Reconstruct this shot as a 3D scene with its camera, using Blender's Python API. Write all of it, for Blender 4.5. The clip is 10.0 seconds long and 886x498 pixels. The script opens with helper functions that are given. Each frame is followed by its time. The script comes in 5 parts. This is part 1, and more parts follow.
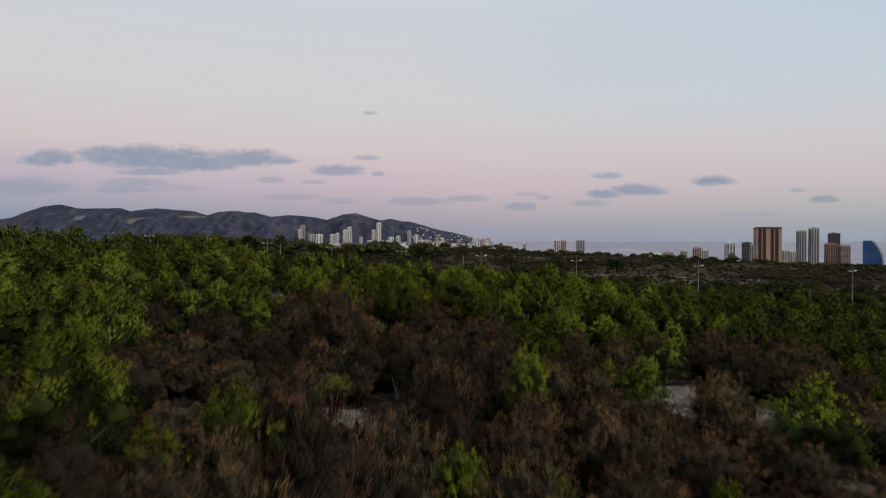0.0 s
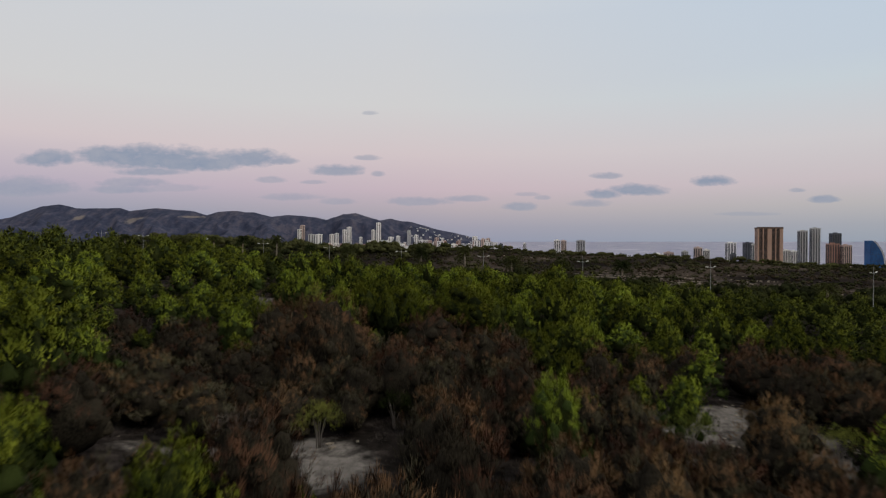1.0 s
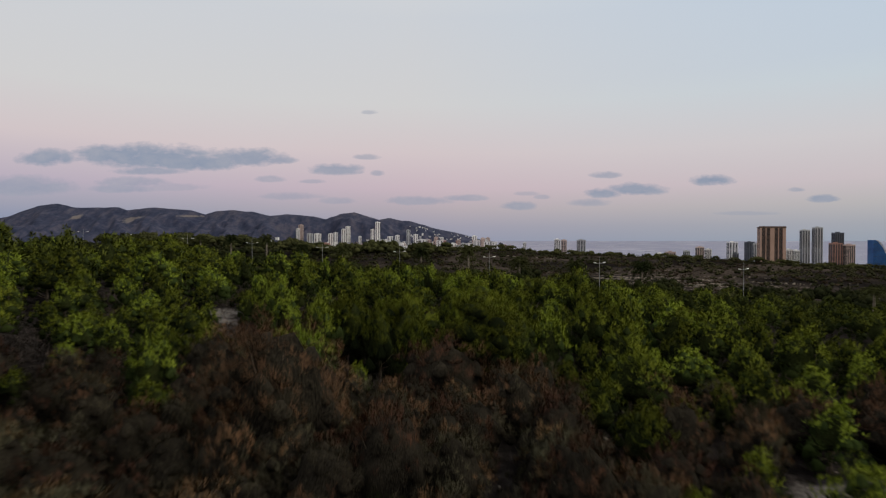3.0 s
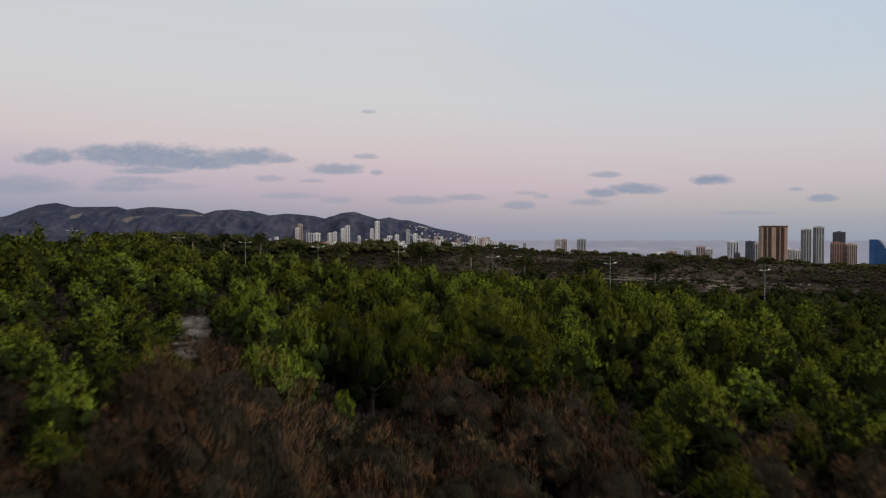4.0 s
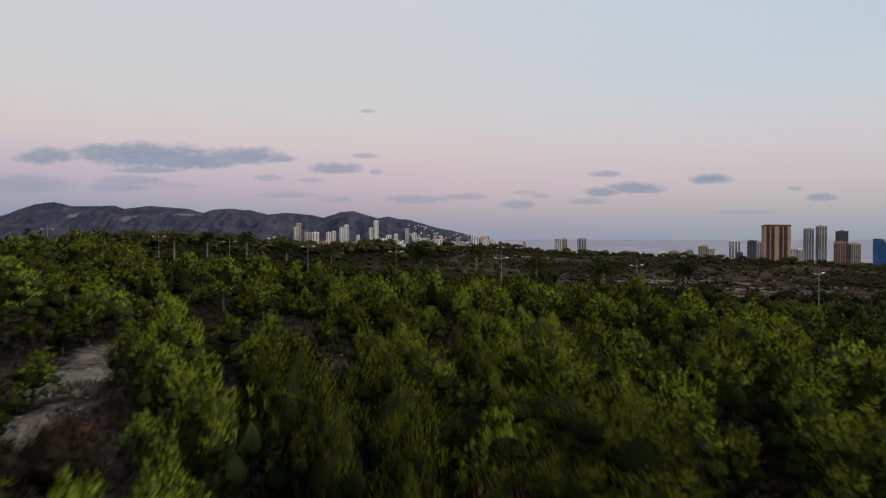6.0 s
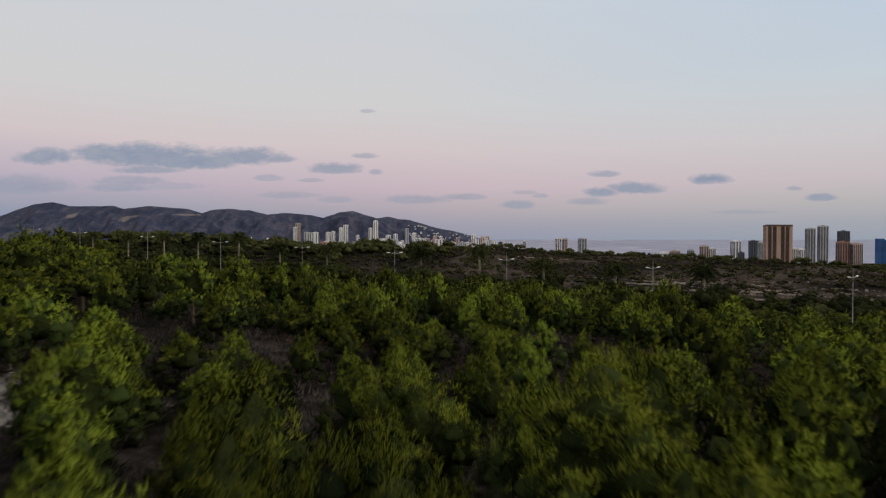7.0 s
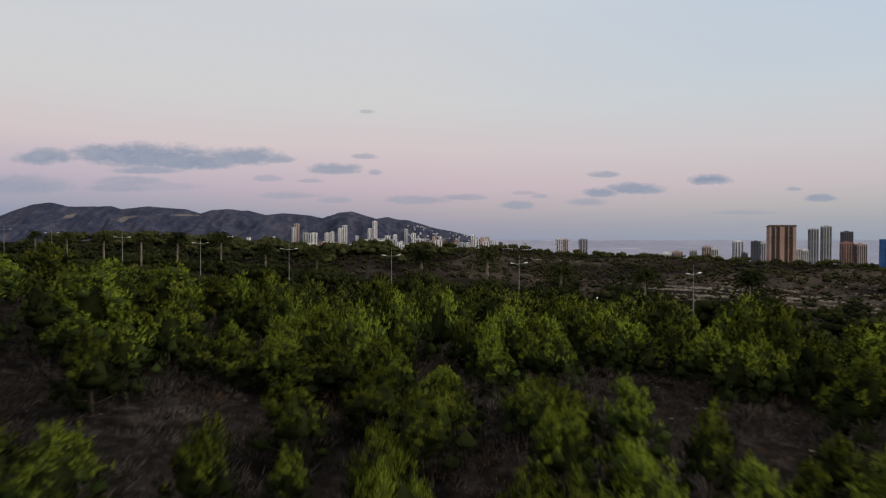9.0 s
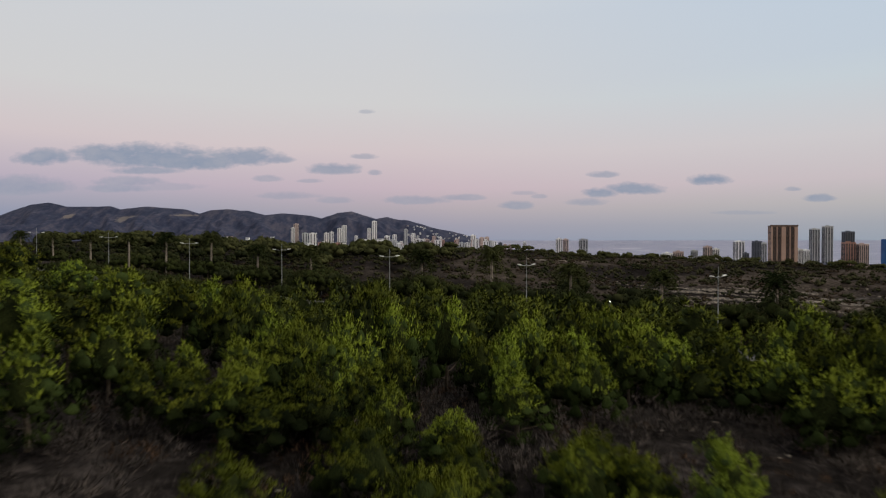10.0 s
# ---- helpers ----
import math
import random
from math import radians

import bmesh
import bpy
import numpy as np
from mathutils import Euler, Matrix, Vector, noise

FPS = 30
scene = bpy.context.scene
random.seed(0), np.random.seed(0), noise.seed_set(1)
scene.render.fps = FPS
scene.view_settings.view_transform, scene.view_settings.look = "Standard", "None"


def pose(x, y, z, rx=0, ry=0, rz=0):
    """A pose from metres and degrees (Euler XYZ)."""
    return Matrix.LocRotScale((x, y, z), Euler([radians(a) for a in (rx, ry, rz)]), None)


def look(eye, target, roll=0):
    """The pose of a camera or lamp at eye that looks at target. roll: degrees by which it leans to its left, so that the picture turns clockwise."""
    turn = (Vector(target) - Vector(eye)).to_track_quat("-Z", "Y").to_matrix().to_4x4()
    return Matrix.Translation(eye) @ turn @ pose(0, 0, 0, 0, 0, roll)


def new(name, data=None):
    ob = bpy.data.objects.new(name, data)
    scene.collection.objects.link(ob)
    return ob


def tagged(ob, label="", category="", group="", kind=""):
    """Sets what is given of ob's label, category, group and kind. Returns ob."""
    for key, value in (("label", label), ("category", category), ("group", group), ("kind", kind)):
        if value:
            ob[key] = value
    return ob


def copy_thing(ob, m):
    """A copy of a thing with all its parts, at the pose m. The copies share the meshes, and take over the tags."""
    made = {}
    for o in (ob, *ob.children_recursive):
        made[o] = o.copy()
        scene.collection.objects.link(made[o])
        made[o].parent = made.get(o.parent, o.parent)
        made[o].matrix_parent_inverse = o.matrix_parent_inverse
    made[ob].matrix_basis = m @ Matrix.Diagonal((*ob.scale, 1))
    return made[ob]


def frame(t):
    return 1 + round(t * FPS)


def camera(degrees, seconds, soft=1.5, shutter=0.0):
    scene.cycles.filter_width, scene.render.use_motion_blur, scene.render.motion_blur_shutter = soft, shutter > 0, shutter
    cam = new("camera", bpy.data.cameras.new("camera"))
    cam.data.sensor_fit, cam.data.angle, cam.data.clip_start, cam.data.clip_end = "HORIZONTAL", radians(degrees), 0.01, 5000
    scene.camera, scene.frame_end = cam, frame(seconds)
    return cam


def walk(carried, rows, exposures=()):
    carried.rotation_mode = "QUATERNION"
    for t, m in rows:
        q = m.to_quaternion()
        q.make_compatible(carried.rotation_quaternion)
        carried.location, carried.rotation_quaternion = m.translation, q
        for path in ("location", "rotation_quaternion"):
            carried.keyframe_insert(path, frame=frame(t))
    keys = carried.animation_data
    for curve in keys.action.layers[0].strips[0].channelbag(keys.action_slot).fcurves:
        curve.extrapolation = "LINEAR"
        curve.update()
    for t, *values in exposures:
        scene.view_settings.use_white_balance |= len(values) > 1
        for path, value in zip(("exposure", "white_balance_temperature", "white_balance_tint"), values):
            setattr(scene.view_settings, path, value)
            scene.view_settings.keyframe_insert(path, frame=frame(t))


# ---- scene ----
cam = camera(75.3, 10.0, soft=1.2, shutter=0.8)
METRES, EYE, TILT, LEAN, TURN = 80.0, 12.0, -0.73, 0.0, 0.0
ROWS = [
    (0.0, 0.0, 0.0, 0.0, 0.0, 0.0, 0.0),
    (0.5, -0.0023, 0.0385, 0.0009, -0.01, -0.01, -0.02),
    (1.0, -0.0048, 0.0802, 0.0014, -0.02, -0.0, 0.0),
    (1.5, -0.0073, 0.1249, 0.002, -0.03, 0.0, 0.01),
    (2.0, -0.0097, 0.1715, 0.0025, -0.04, -0.0, 0.01),
    (2.5, -0.0122, 0.2196, 0.0032, -0.07, -0.03, -0.0),
    (4.0, -0.0201, 0.3721, 0.0042, -0.13, -0.12, -0.01),
    (4.5, -0.0227, 0.4243, 0.0047, -0.16, -0.16, -0.01),
    (5.0, -0.0252, 0.477, 0.0049, -0.17, -0.18, -0.0),
    (6.5, -0.0329, 0.6376, 0.0069, -0.23, -0.19, 0.01),
    (7.0, -0.0352, 0.6903, 0.0083, -0.24, -0.18, 0.02),
    (7.5, -0.0376, 0.7428, 0.0095, -0.25, -0.15, 0.03),
    (8.0, -0.0401, 0.7949, 0.011, -0.27, -0.14, 0.02),
    (8.5, -0.0422, 0.8469, 0.0118, -0.28, -0.13, 0.03),
    (9.0, -0.0445, 0.8994, 0.0121, -0.29, -0.13, 0.01),
    (9.5, -0.0468, 0.9511, 0.0126, -0.31, -0.13, 0.01),
    (10.0, -0.0492, 0.9987, 0.0129, -0.33, -0.12, 0.03),
]
walk(cam, [(t, pose(0, 0, EYE, TILT, LEAN, TURN) @ pose(METRES * x, METRES * y, METRES * z, 90 + pitch, roll, yaw)) for t, x, y, z, yaw, pitch, roll in ROWS],
     exposures=[(0.0, 0.0), (10.0, 0.0)])

# ---- light: pale dusk sky, with a wide soft glow from high up ----
world = bpy.data.worlds.new("dusk_sky")
scene.world = world
world.use_nodes = True
wt = world.node_tree
wt.nodes.clear()


class Nodes:
    """Short hand for node trees."""

    def __init__(self, tree):
        self.t = tree

    def add(self, kind, **sets):
        n = self.t.nodes.new(kind)
        for k, v in sets.items():
            n.inputs[k].default_value = v
        return n

    def link(self, a, b):
        self.t.links.new(a, b)

    def m(self, op, a, b=0.0, c=0.0, clamp=False):
        n = self.t.nodes.new("ShaderNodeMath")
        n.operation, n.use_clamp = op, clamp
        for i, v in enumerate((a, b, c)):
            if isinstance(v, (int, float)):
                n.inputs[i].default_value = v
            else:
                self.link(v, n.inputs[i])
        return n.outputs[0]

    def mix(self, f, a, b, mode="MIX"):
        n = self.t.nodes.new("ShaderNodeMix")
        n.data_type, n.blend_type = "RGBA", mode
        for i, v in ((0, f), (6, a), (7, b)):
            if isinstance(v, (int, float)):
                n.inputs[i].default_value = v
            elif isinstance(v, tuple):
                n.inputs[i].default_value = (*v, 1)
            else:
                self.link(v, n.inputs[i])
        return n.outputs[2]

    def ramp(self, f, stops):
        n = self.t.nodes.new("ShaderNodeValToRGB")
        e = n.color_ramp.elements
        while len(e) < len(stops):
            e.new(0.5)
        for s, (p, c) in zip(e, stops):
            s.position, s.color = p, (*c, 1)
        self.link(f, n.inputs[0])
        return n.outputs[0]

    def noise(self, vec, scale, detail=3.0, rough=0.55):
        n = self.add("ShaderNodeTexNoise", Scale=scale, Detail=detail, Roughness=rough)
        if vec is not None:
            self.link(vec, n.inputs["Vector"])
        return n.outputs[0]


W = Nodes(wt)
sky_dir = W.add("ShaderNodeTexCoord").outputs["Generated"]
sep = W.add("ShaderNodeSeparateXYZ")
W.link(sky_dir, sep.inputs[0])
dx, dy, dz = sep.outputs
# ahead: earth's shadow, belt of pink, pale grey above
ahead = W.ramp(W.m("MULTIPLY", W.m("MAXIMUM", dz, 0.0), 2.0), [
    (0.0, (0.29, 0.305, 0.40)), (0.05, (0.35, 0.335, 0.41)), (0.11, (0.46, 0.40, 0.44)), (0.18, (0.575, 0.462, 0.51)), (0.30, (0.64, 0.553, 0.57)),
    (0.46, (0.63, 0.625, 0.63)), (0.72, (0.60, 0.625, 0.665)), (1.0, (0.68, 0.70, 0.72))])
# cooler towards the sea on the right
side = W.m("MULTIPLY", W.m("ADD", dx, 0.05), 1.5, clamp=True)
side = W.m("MULTIPLY", side, W.m("MULTIPLY_ADD", dz, 4.0, 0.75, clamp=True))
ahead = W.mix(W.m("MULTIPLY", side, 0.9), ahead, W.mix(W.m("MULTIPLY", dz, 3.8, clamp=True), (1.08, 1.20, 1.04), (0.84, 0.97, 1.09)), "MULTIPLY")
# dimmer and bluer low in the north
north = W.m("MULTIPLY", W.m("MULTIPLY_ADD", dx, -1.7, 0.05, clamp=True), W.m("MULTIPLY_ADD", dz, -7.0, 1.1, clamp=True))
ahead = W.mix(north, ahead, (0.67, 0.83, 0.98), "MULTIPLY")
# behind: the afterglow of the sunset
behind = W.ramp(W.m("MAXIMUM", dz, 0.0), [(0.0, (0.74, 0.58, 0.45)), (0.2, (0.70, 0.60, 0.50)), (0.5, (0.60, 0.58, 0.57)), (0.9, (0.66, 0.67, 0.70))])
west = W.m("MULTIPLY_ADD", dy, -0.8, 0.15, clamp=True)
sky = W.mix(west, ahead, behind)
# clouds: low flat puffs over the far coast (tangent of bearing, tangent of height, half width, half height, density)
CLOUDS = [(-0.684, 0.142, 0.046, 0.015, 0.95), (-0.557, 0.147, 0.075, 0.019, 1.0), (-0.503, 0.142, 0.095, 0.023, 1.0), (-0.435, 0.134, 0.085, 0.015, 1.0), (-0.508, 0.121, 0.055, 0.008, 0.8),
          (-0.336, 0.142, 0.056, 0.016, 0.95), (-0.286, 0.139, 0.028, 0.008, 0.8), (-0.537, 0.101, 0.056, 0.009, 0.6), (-0.557, 0.090, 0.05, 0.008, 0.6), (-0.464, 0.093, 0.05, 0.007, 0.35),
          (-0.729, 0.093, 0.080, 0.017, 0.65), (-0.183, 0.123, 0.042, 0.011, 0.85), (0.280, 0.082, 0.032, 0.009, 0.9), (0.334, 0.088, 0.046, 0.011, 0.95), (0.469, 0.104, 0.032, 0.010, 1.0),
          (0.286, 0.114, 0.024, 0.006, 0.7), (0.663, 0.073, 0.026, 0.007, 0.9), (-0.127, 0.223, 0.013, 0.004, 0.45)]
WISPS = [(-0.043, 0.069, 0.050, 0.008, 0.6), (0.040, 0.074, 0.034, 0.006, 0.6), (0.134, 0.060, 0.030, 0.008, 0.7), (-0.132, 0.145, 0.020, 0.005, 0.6), (0.618, 0.089, 0.013, 0.004, 0.6),
         (-0.112, 0.117, 0.011, 0.005, 0.6), (-0.265, 0.077, 0.045, 0.007, 0.45), (-0.181, 0.069, 0.028, 0.006, 0.45), (-0.300, 0.107, 0.024, 0.006, 0.55), (0.256, 0.066, 0.03, 0.007, 0.55),
         (-0.225, 0.103, 0.020, 0.004, 0.5), (0.175, 0.076, 0.012, 0.004, 0.5), (0.53, 0.048, 0.05, 0.004, 0.4), (0.145, 0.082, 0.02, 0.004, 0.4)]
front = W.m("MAXIMUM", dy, 0.05)
u, v = W.m("DIVIDE", dx, front), W.m("DIVIDE", dz, front)
uv = W.add("ShaderNodeCombineXYZ")
W.link(W.m("MULTIPLY", u, 1.0), uv.inputs[0])
W.link(W.m("MULTIPLY", v, 1.9), uv.inputs[1])
puff = W.m("SUBTRACT", W.noise(uv.outputs[0], 22.0, 6.0, 0.6), 0.5)
fine_puff = W.m("SUBTRACT", W.noise(uv.outputs[0], 70.0, 3.0, 0.6), 0.5)
cover = None
for cu, cv, a, b, dens in CLOUDS + WISPS:
    eu = W.m("POWER", W.m("ABSOLUTE", W.m("MULTIPLY", W.m("SUBTRACT", u, cu), 0.8 / a)), 2.0)
    dv = W.m("MULTIPLY", W.m("SUBTRACT", v, cv), 0.8 / b)
    ev = W.m("POWER", W.m("MAXIMUM", dv, W.m("MULTIPLY", dv, -1.5)), 2.0)
    body = W.m("SUBTRACT", 1.1, W.m("ADD", eu, ev))
    body = W.m("MULTIPLY_ADD", fine_puff, 0.9, W.m("MULTIPLY_ADD", puff, 2.1, body))
    one = W.m("MULTIPLY", W.m("MULTIPLY", body, 1.25, clamp=True), dens)
    cover = one if cover is None else W.m("MAXIMUM", cover, one)
cover = W.m("MULTIPLY", W.m("MULTIPLY", cover, 0.95), W.m("GREATER_THAN", dy, 0.06))
cloud_colour = W.ramp(W.m("MULTIPLY_ADD", puff, 1.2, 0.5), [(0.2, (0.22, 0.28, 0.39)), (0.8, (0.35, 0.37, 0.44))])
sky = W.mix(cover, sky, cloud_colour)
bg = W.add("ShaderNodeBackground", Strength=1.0)
W.link(sky, bg.inputs[0])
out = W.add("ShaderNodeOutputWorld")
W.link(bg.outputs[0], out.inputs[0])

glow = new("afterglow_sun", bpy.data.lights.new("afterglow_sun", "SUN"))
glow.data.energy, glow.data.angle, glow.data.color = 2.2, radians(32), (1.0, 0.90, 0.70)
glow.matrix_world = look((170, 0, 205), (0, 0, 0))


# ---- materials ----
def surface(name, low, high, scale=1.0, fine=8.0, rough=0.85, bump=0.3, per="", trans=0.0, metal=0.0, spread=0.0, coords="Object", spec=0.25, isle=0.4, grain=0.9, flat=1.0):
    """A rough surface between two colours, varied by large and fine noise, and from piece to piece (per: island or object)."""
    mat = bpy.data.materials.new(name)
    mat.use_nodes = True
    n = Nodes(mat.node_tree)
    bsdf = n.t.nodes["Principled BSDF"]
    vec = n.add("ShaderNodeTexCoord").outputs[coords]
    drawn = vec
    if flat != 1.0:
        mp = n.add("ShaderNodeMapping", Scale=(1, 1, flat))
        n.link(vec, mp.inputs[0])
        drawn = mp.outputs[0]
    big, small = n.noise(vec, scale, 3.0), n.noise(drawn, fine, 4.0, 0.65)
    f = n.m("MULTIPLY_ADD", n.m("SUBTRACT", small, 0.5), grain, n.m("MULTIPLY_ADD", n.m("SUBTRACT", big, 0.5), 1.6, 0.5))
    if "island" in per:
        f = n.m("MULTIPLY_ADD", n.m("SUBTRACT", n.add("ShaderNodeNewGeometry").outputs["Random Per Island"], 0.5), isle, f)
    if "object" in per:
        f = n.m("MULTIPLY_ADD", n.m("SUBTRACT", n.add("ShaderNodeObjectInfo").outputs["Random"], 0.5), 0.9, f)
    colour = n.ramp(n.m("ADD", f, 0.0, clamp=True), [(0.1, low), (0.9, high)])
    if spread:
        hue = n.add("ShaderNodeHueSaturation")
        n.link(n.m("MULTIPLY_ADD", n.m("SUBTRACT", n.add("ShaderNodeObjectInfo").outputs["Random"], 0.5), spread, 0.5), hue.inputs["Hue"])
        n.link(colour, hue.inputs["Color"])
        colour = hue.outputs[0]
    n.link(colour, bsdf.inputs["Base Color"])
    bsdf.inputs["Roughness"].default_value, bsdf.inputs["Metallic"].default_value = rough, metal
    bsdf.inputs["Specular IOR Level"].default_value = spec if not metal else 0.5
    if bump:
        b = n.add("ShaderNodeBump", Strength=bump, Distance=0.05)
        n.link(small, b.inputs["Height"])
        n.link(b.outputs[0], bsdf.inputs["Normal"])
    if trans:
        tr = n.add("ShaderNodeBsdfTranslucent")
        n.link(colour, tr.inputs[0])
        mx = n.add("ShaderNodeMixShader", Fac=trans)
        n.link(bsdf.outputs[0], mx.inputs[1])
        n.link(tr.outputs[0], mx.inputs[2])
        n.link(mx.outputs[0], n.t.nodes["Material Output"].inputs[0])
    return mat


M = dict(
    # shoots hold new growth plus painted top light; dark needles hold the lower shade
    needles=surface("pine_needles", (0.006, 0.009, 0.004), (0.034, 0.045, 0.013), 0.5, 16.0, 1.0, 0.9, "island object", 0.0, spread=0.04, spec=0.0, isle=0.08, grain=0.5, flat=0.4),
    shoots=surface("lit_new_pine_growth", (0.040, 0.053, 0.008), (0.175, 0.196, 0.024), 0.4, 3.0, 1.0, 0.0, "island object", 0.0, spread=0.05, spec=0.0, isle=0.08, grain=0.4),
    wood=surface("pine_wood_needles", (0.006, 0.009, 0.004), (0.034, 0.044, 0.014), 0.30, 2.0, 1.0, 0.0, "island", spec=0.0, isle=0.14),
    lit_woodtips=surface("lit_pine_wood_growth", (0.022, 0.029, 0.007), (0.104, 0.118, 0.020), 0.30, 2.0, 1.0, 0.0, "island", spec=0.0, isle=0.14),
    # dark crown cores: the shade among old needles, put into the colour
    inner=surface("shaded_needles_and_twigs", (0.006, 0.008, 0.004), (0.032, 0.039, 0.012), 0.8, 16.0, 1.0, 0.9, spec=0.0, grain=1.6, flat=0.4),
    bark=surface("pine_bark", (0.05, 0.04, 0.03), (0.16, 0.125, 0.095), 1.5, 14.0, 0.95, 0.8, spec=0.0),
    olive=surface("olive_grey_twigs", (0.021, 0.0195, 0.014), (0.080, 0.070, 0.047), 0.5, 16.0, 1.0, 0.9, "island object", 0.0, spread=0.06, spec=0.0, isle=0.14, grain=2.4, flat=0.3),
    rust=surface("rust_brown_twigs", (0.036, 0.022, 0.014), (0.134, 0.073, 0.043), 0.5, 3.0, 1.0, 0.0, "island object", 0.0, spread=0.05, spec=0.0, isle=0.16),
    # twigs darkened so that shade shows in the gaps between plumes
    rust_in=surface("shaded_dry_inner_twigs", (0.005, 0.0045, 0.004), (0.028, 0.024, 0.018), 0.8, 16.0, 1.0, 0.9, spec=0.0, grain=2.4, flat=0.3),
    dead=surface("grey_dead_twigs", (0.07, 0.06, 0.055), (0.20, 0.175, 0.16), 0.8, 6.0, 0.95, 0.0, "island", spec=0.0),
    lime=surface("yellow_green_leaves", (0.07, 0.09, 0.02), (0.20, 0.21, 0.05), 1.0, 4.0, 0.7, 0.0, "island object", 0.25, spec=0.0),
    leaf=surface("dark_evergreen_leaves", (0.014, 0.017, 0.008), (0.068, 0.070, 0.028), 0.16, 3.0, 0.6, 0.0, "island object", 0.15, spec=0.0),
    scrub=surface("heath_twigs", (0.017, 0.0145, 0.0135), (0.082, 0.068, 0.062), 0.15, 1.0, 0.95, 0.0, "island", 0.1, spec=0.0),
    hillbush=surface("maquis_leaves", (0.015, 0.018, 0.009), (0.052, 0.050, 0.026), 0.05, 0.6, 0.9, 0.0, "island", 0.1, spec=0.0),
    dryscrub=surface("dry_brown_scrub", (0.016, 0.013, 0.009), (0.062, 0.046, 0.031), 0.04, 0.5, 0.95, 0.0, "island", 0.1, spec=0.0),
    hedge=surface("red_brown_hedge_leaves", (0.028, 0.020, 0.014), (0.080, 0.047, 0.030), 0.3, 2.0, 0.9, 0.0, "island", 0.1, spec=0.0),
    rock=surface("pale_limestone", (0.08, 0.069, 0.058), (0.23, 0.195, 0.165), 0.6, 6.0, 0.95, 0.7, "island", spec=0.0),
    palm=surface("palm_fronds", (0.014, 0.020, 0.008), (0.055, 0.060, 0.022), 0.5, 3.0, 0.6, 0.0, "island object", spec=0.0),
    palmtrunk=surface("palm_trunk", (0.16, 0.135, 0.11), (0.36, 0.30, 0.25), 1.0, 9.0, 0.95, 0.8),
    zinc=surface("galvanised_steel", (0.17, 0.18, 0.18), (0.28, 0.29, 0.29), 0.8, 20.0, 0.45, 0.05, metal=0.6),
    lampwhite=surface("white_lamp_housing", (0.62, 0.62, 0.60), (0.78, 0.78, 0.76), 0.8, 20.0, 0.4, 0.0),
    asphalt=surface("worn_asphalt", (0.045, 0.045, 0.047), (0.085, 0.083, 0.082), 0.1, 9.0, 0.9, 0.3),
    kerb=surface("kerb_stone", (0.14, 0.135, 0.13), (0.24, 0.23, 0.22), 0.4, 7.0, 0.9, 0.3),
)


def ground_material():
    """Heath soil and litter, with pale sandy clearings and washed-out limestone, and stony terraces on the far slope."""
    mat = bpy.data.materials.new("heath_soil")
    mat.use_nodes = True
    n = Nodes(mat.node_tree)
    bsdf = n.t.nodes["Principled BSDF"]
    vec = n.add("ShaderNodeTexCoord").outputs["Object"]
    n1, n2, n3 = n.noise(vec, 0.08, 4.0), n.noise(vec, 0.9, 5.0, 0.65), n.noise(vec, 9.0, 3.0, 0.7)
    f = n.m("MULTIPLY_ADD", n.m("SUBTRACT", n3, 0.5), 0.5, n.m("MULTIPLY_ADD", n.m("SUBTRACT", n2, 0.5), 1.2, n1), clamp=True)
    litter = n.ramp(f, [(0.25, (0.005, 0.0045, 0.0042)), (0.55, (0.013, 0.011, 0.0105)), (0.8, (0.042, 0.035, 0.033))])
    sand = n.ramp(n.m("MULTIPLY_ADD", n.m("SUBTRACT", n3, 0.5), 0.5, n2), [(0.25, (0.046, 0.042, 0.040)), (0.75, (0.150, 0.137, 0.130))])
    bare = n.add("ShaderNodeAttribute")
    bare.attribute_name = "bare"
    edge = n.m("MULTIPLY", bare.outputs["Fac"], n.m("MULTIPLY_ADD", n2, 1.6, 0.2))
    edge = n.m("MULTIPLY", n.m("SUBTRACT", edge, 0.30), 2.6, clamp=True)
    soil = n.add("ShaderNodeAttribute")
    soil.attribute_name = "soil"
    earth = n.ramp(f, [(0.25, (0.022, 0.017, 0.014)), (0.75, (0.085, 0.068, 0.057))])
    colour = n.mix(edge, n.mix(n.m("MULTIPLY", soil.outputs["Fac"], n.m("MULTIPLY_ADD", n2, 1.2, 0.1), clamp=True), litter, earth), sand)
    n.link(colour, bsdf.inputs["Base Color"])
    bsdf.inputs["Roughness"].default_value = 1.0
    bsdf.inputs["Specular IOR Level"].default_value = 0.0
    b = n.add("ShaderNodeBump", Strength=0.6, Distance=0.15)
    n.link(n.m("ADD", n2, n.m("MULTIPLY", n3, 0.3)), b.inputs["Height"])
    n.link(b.outputs[0], bsdf.inputs["Normal"])
    return mat


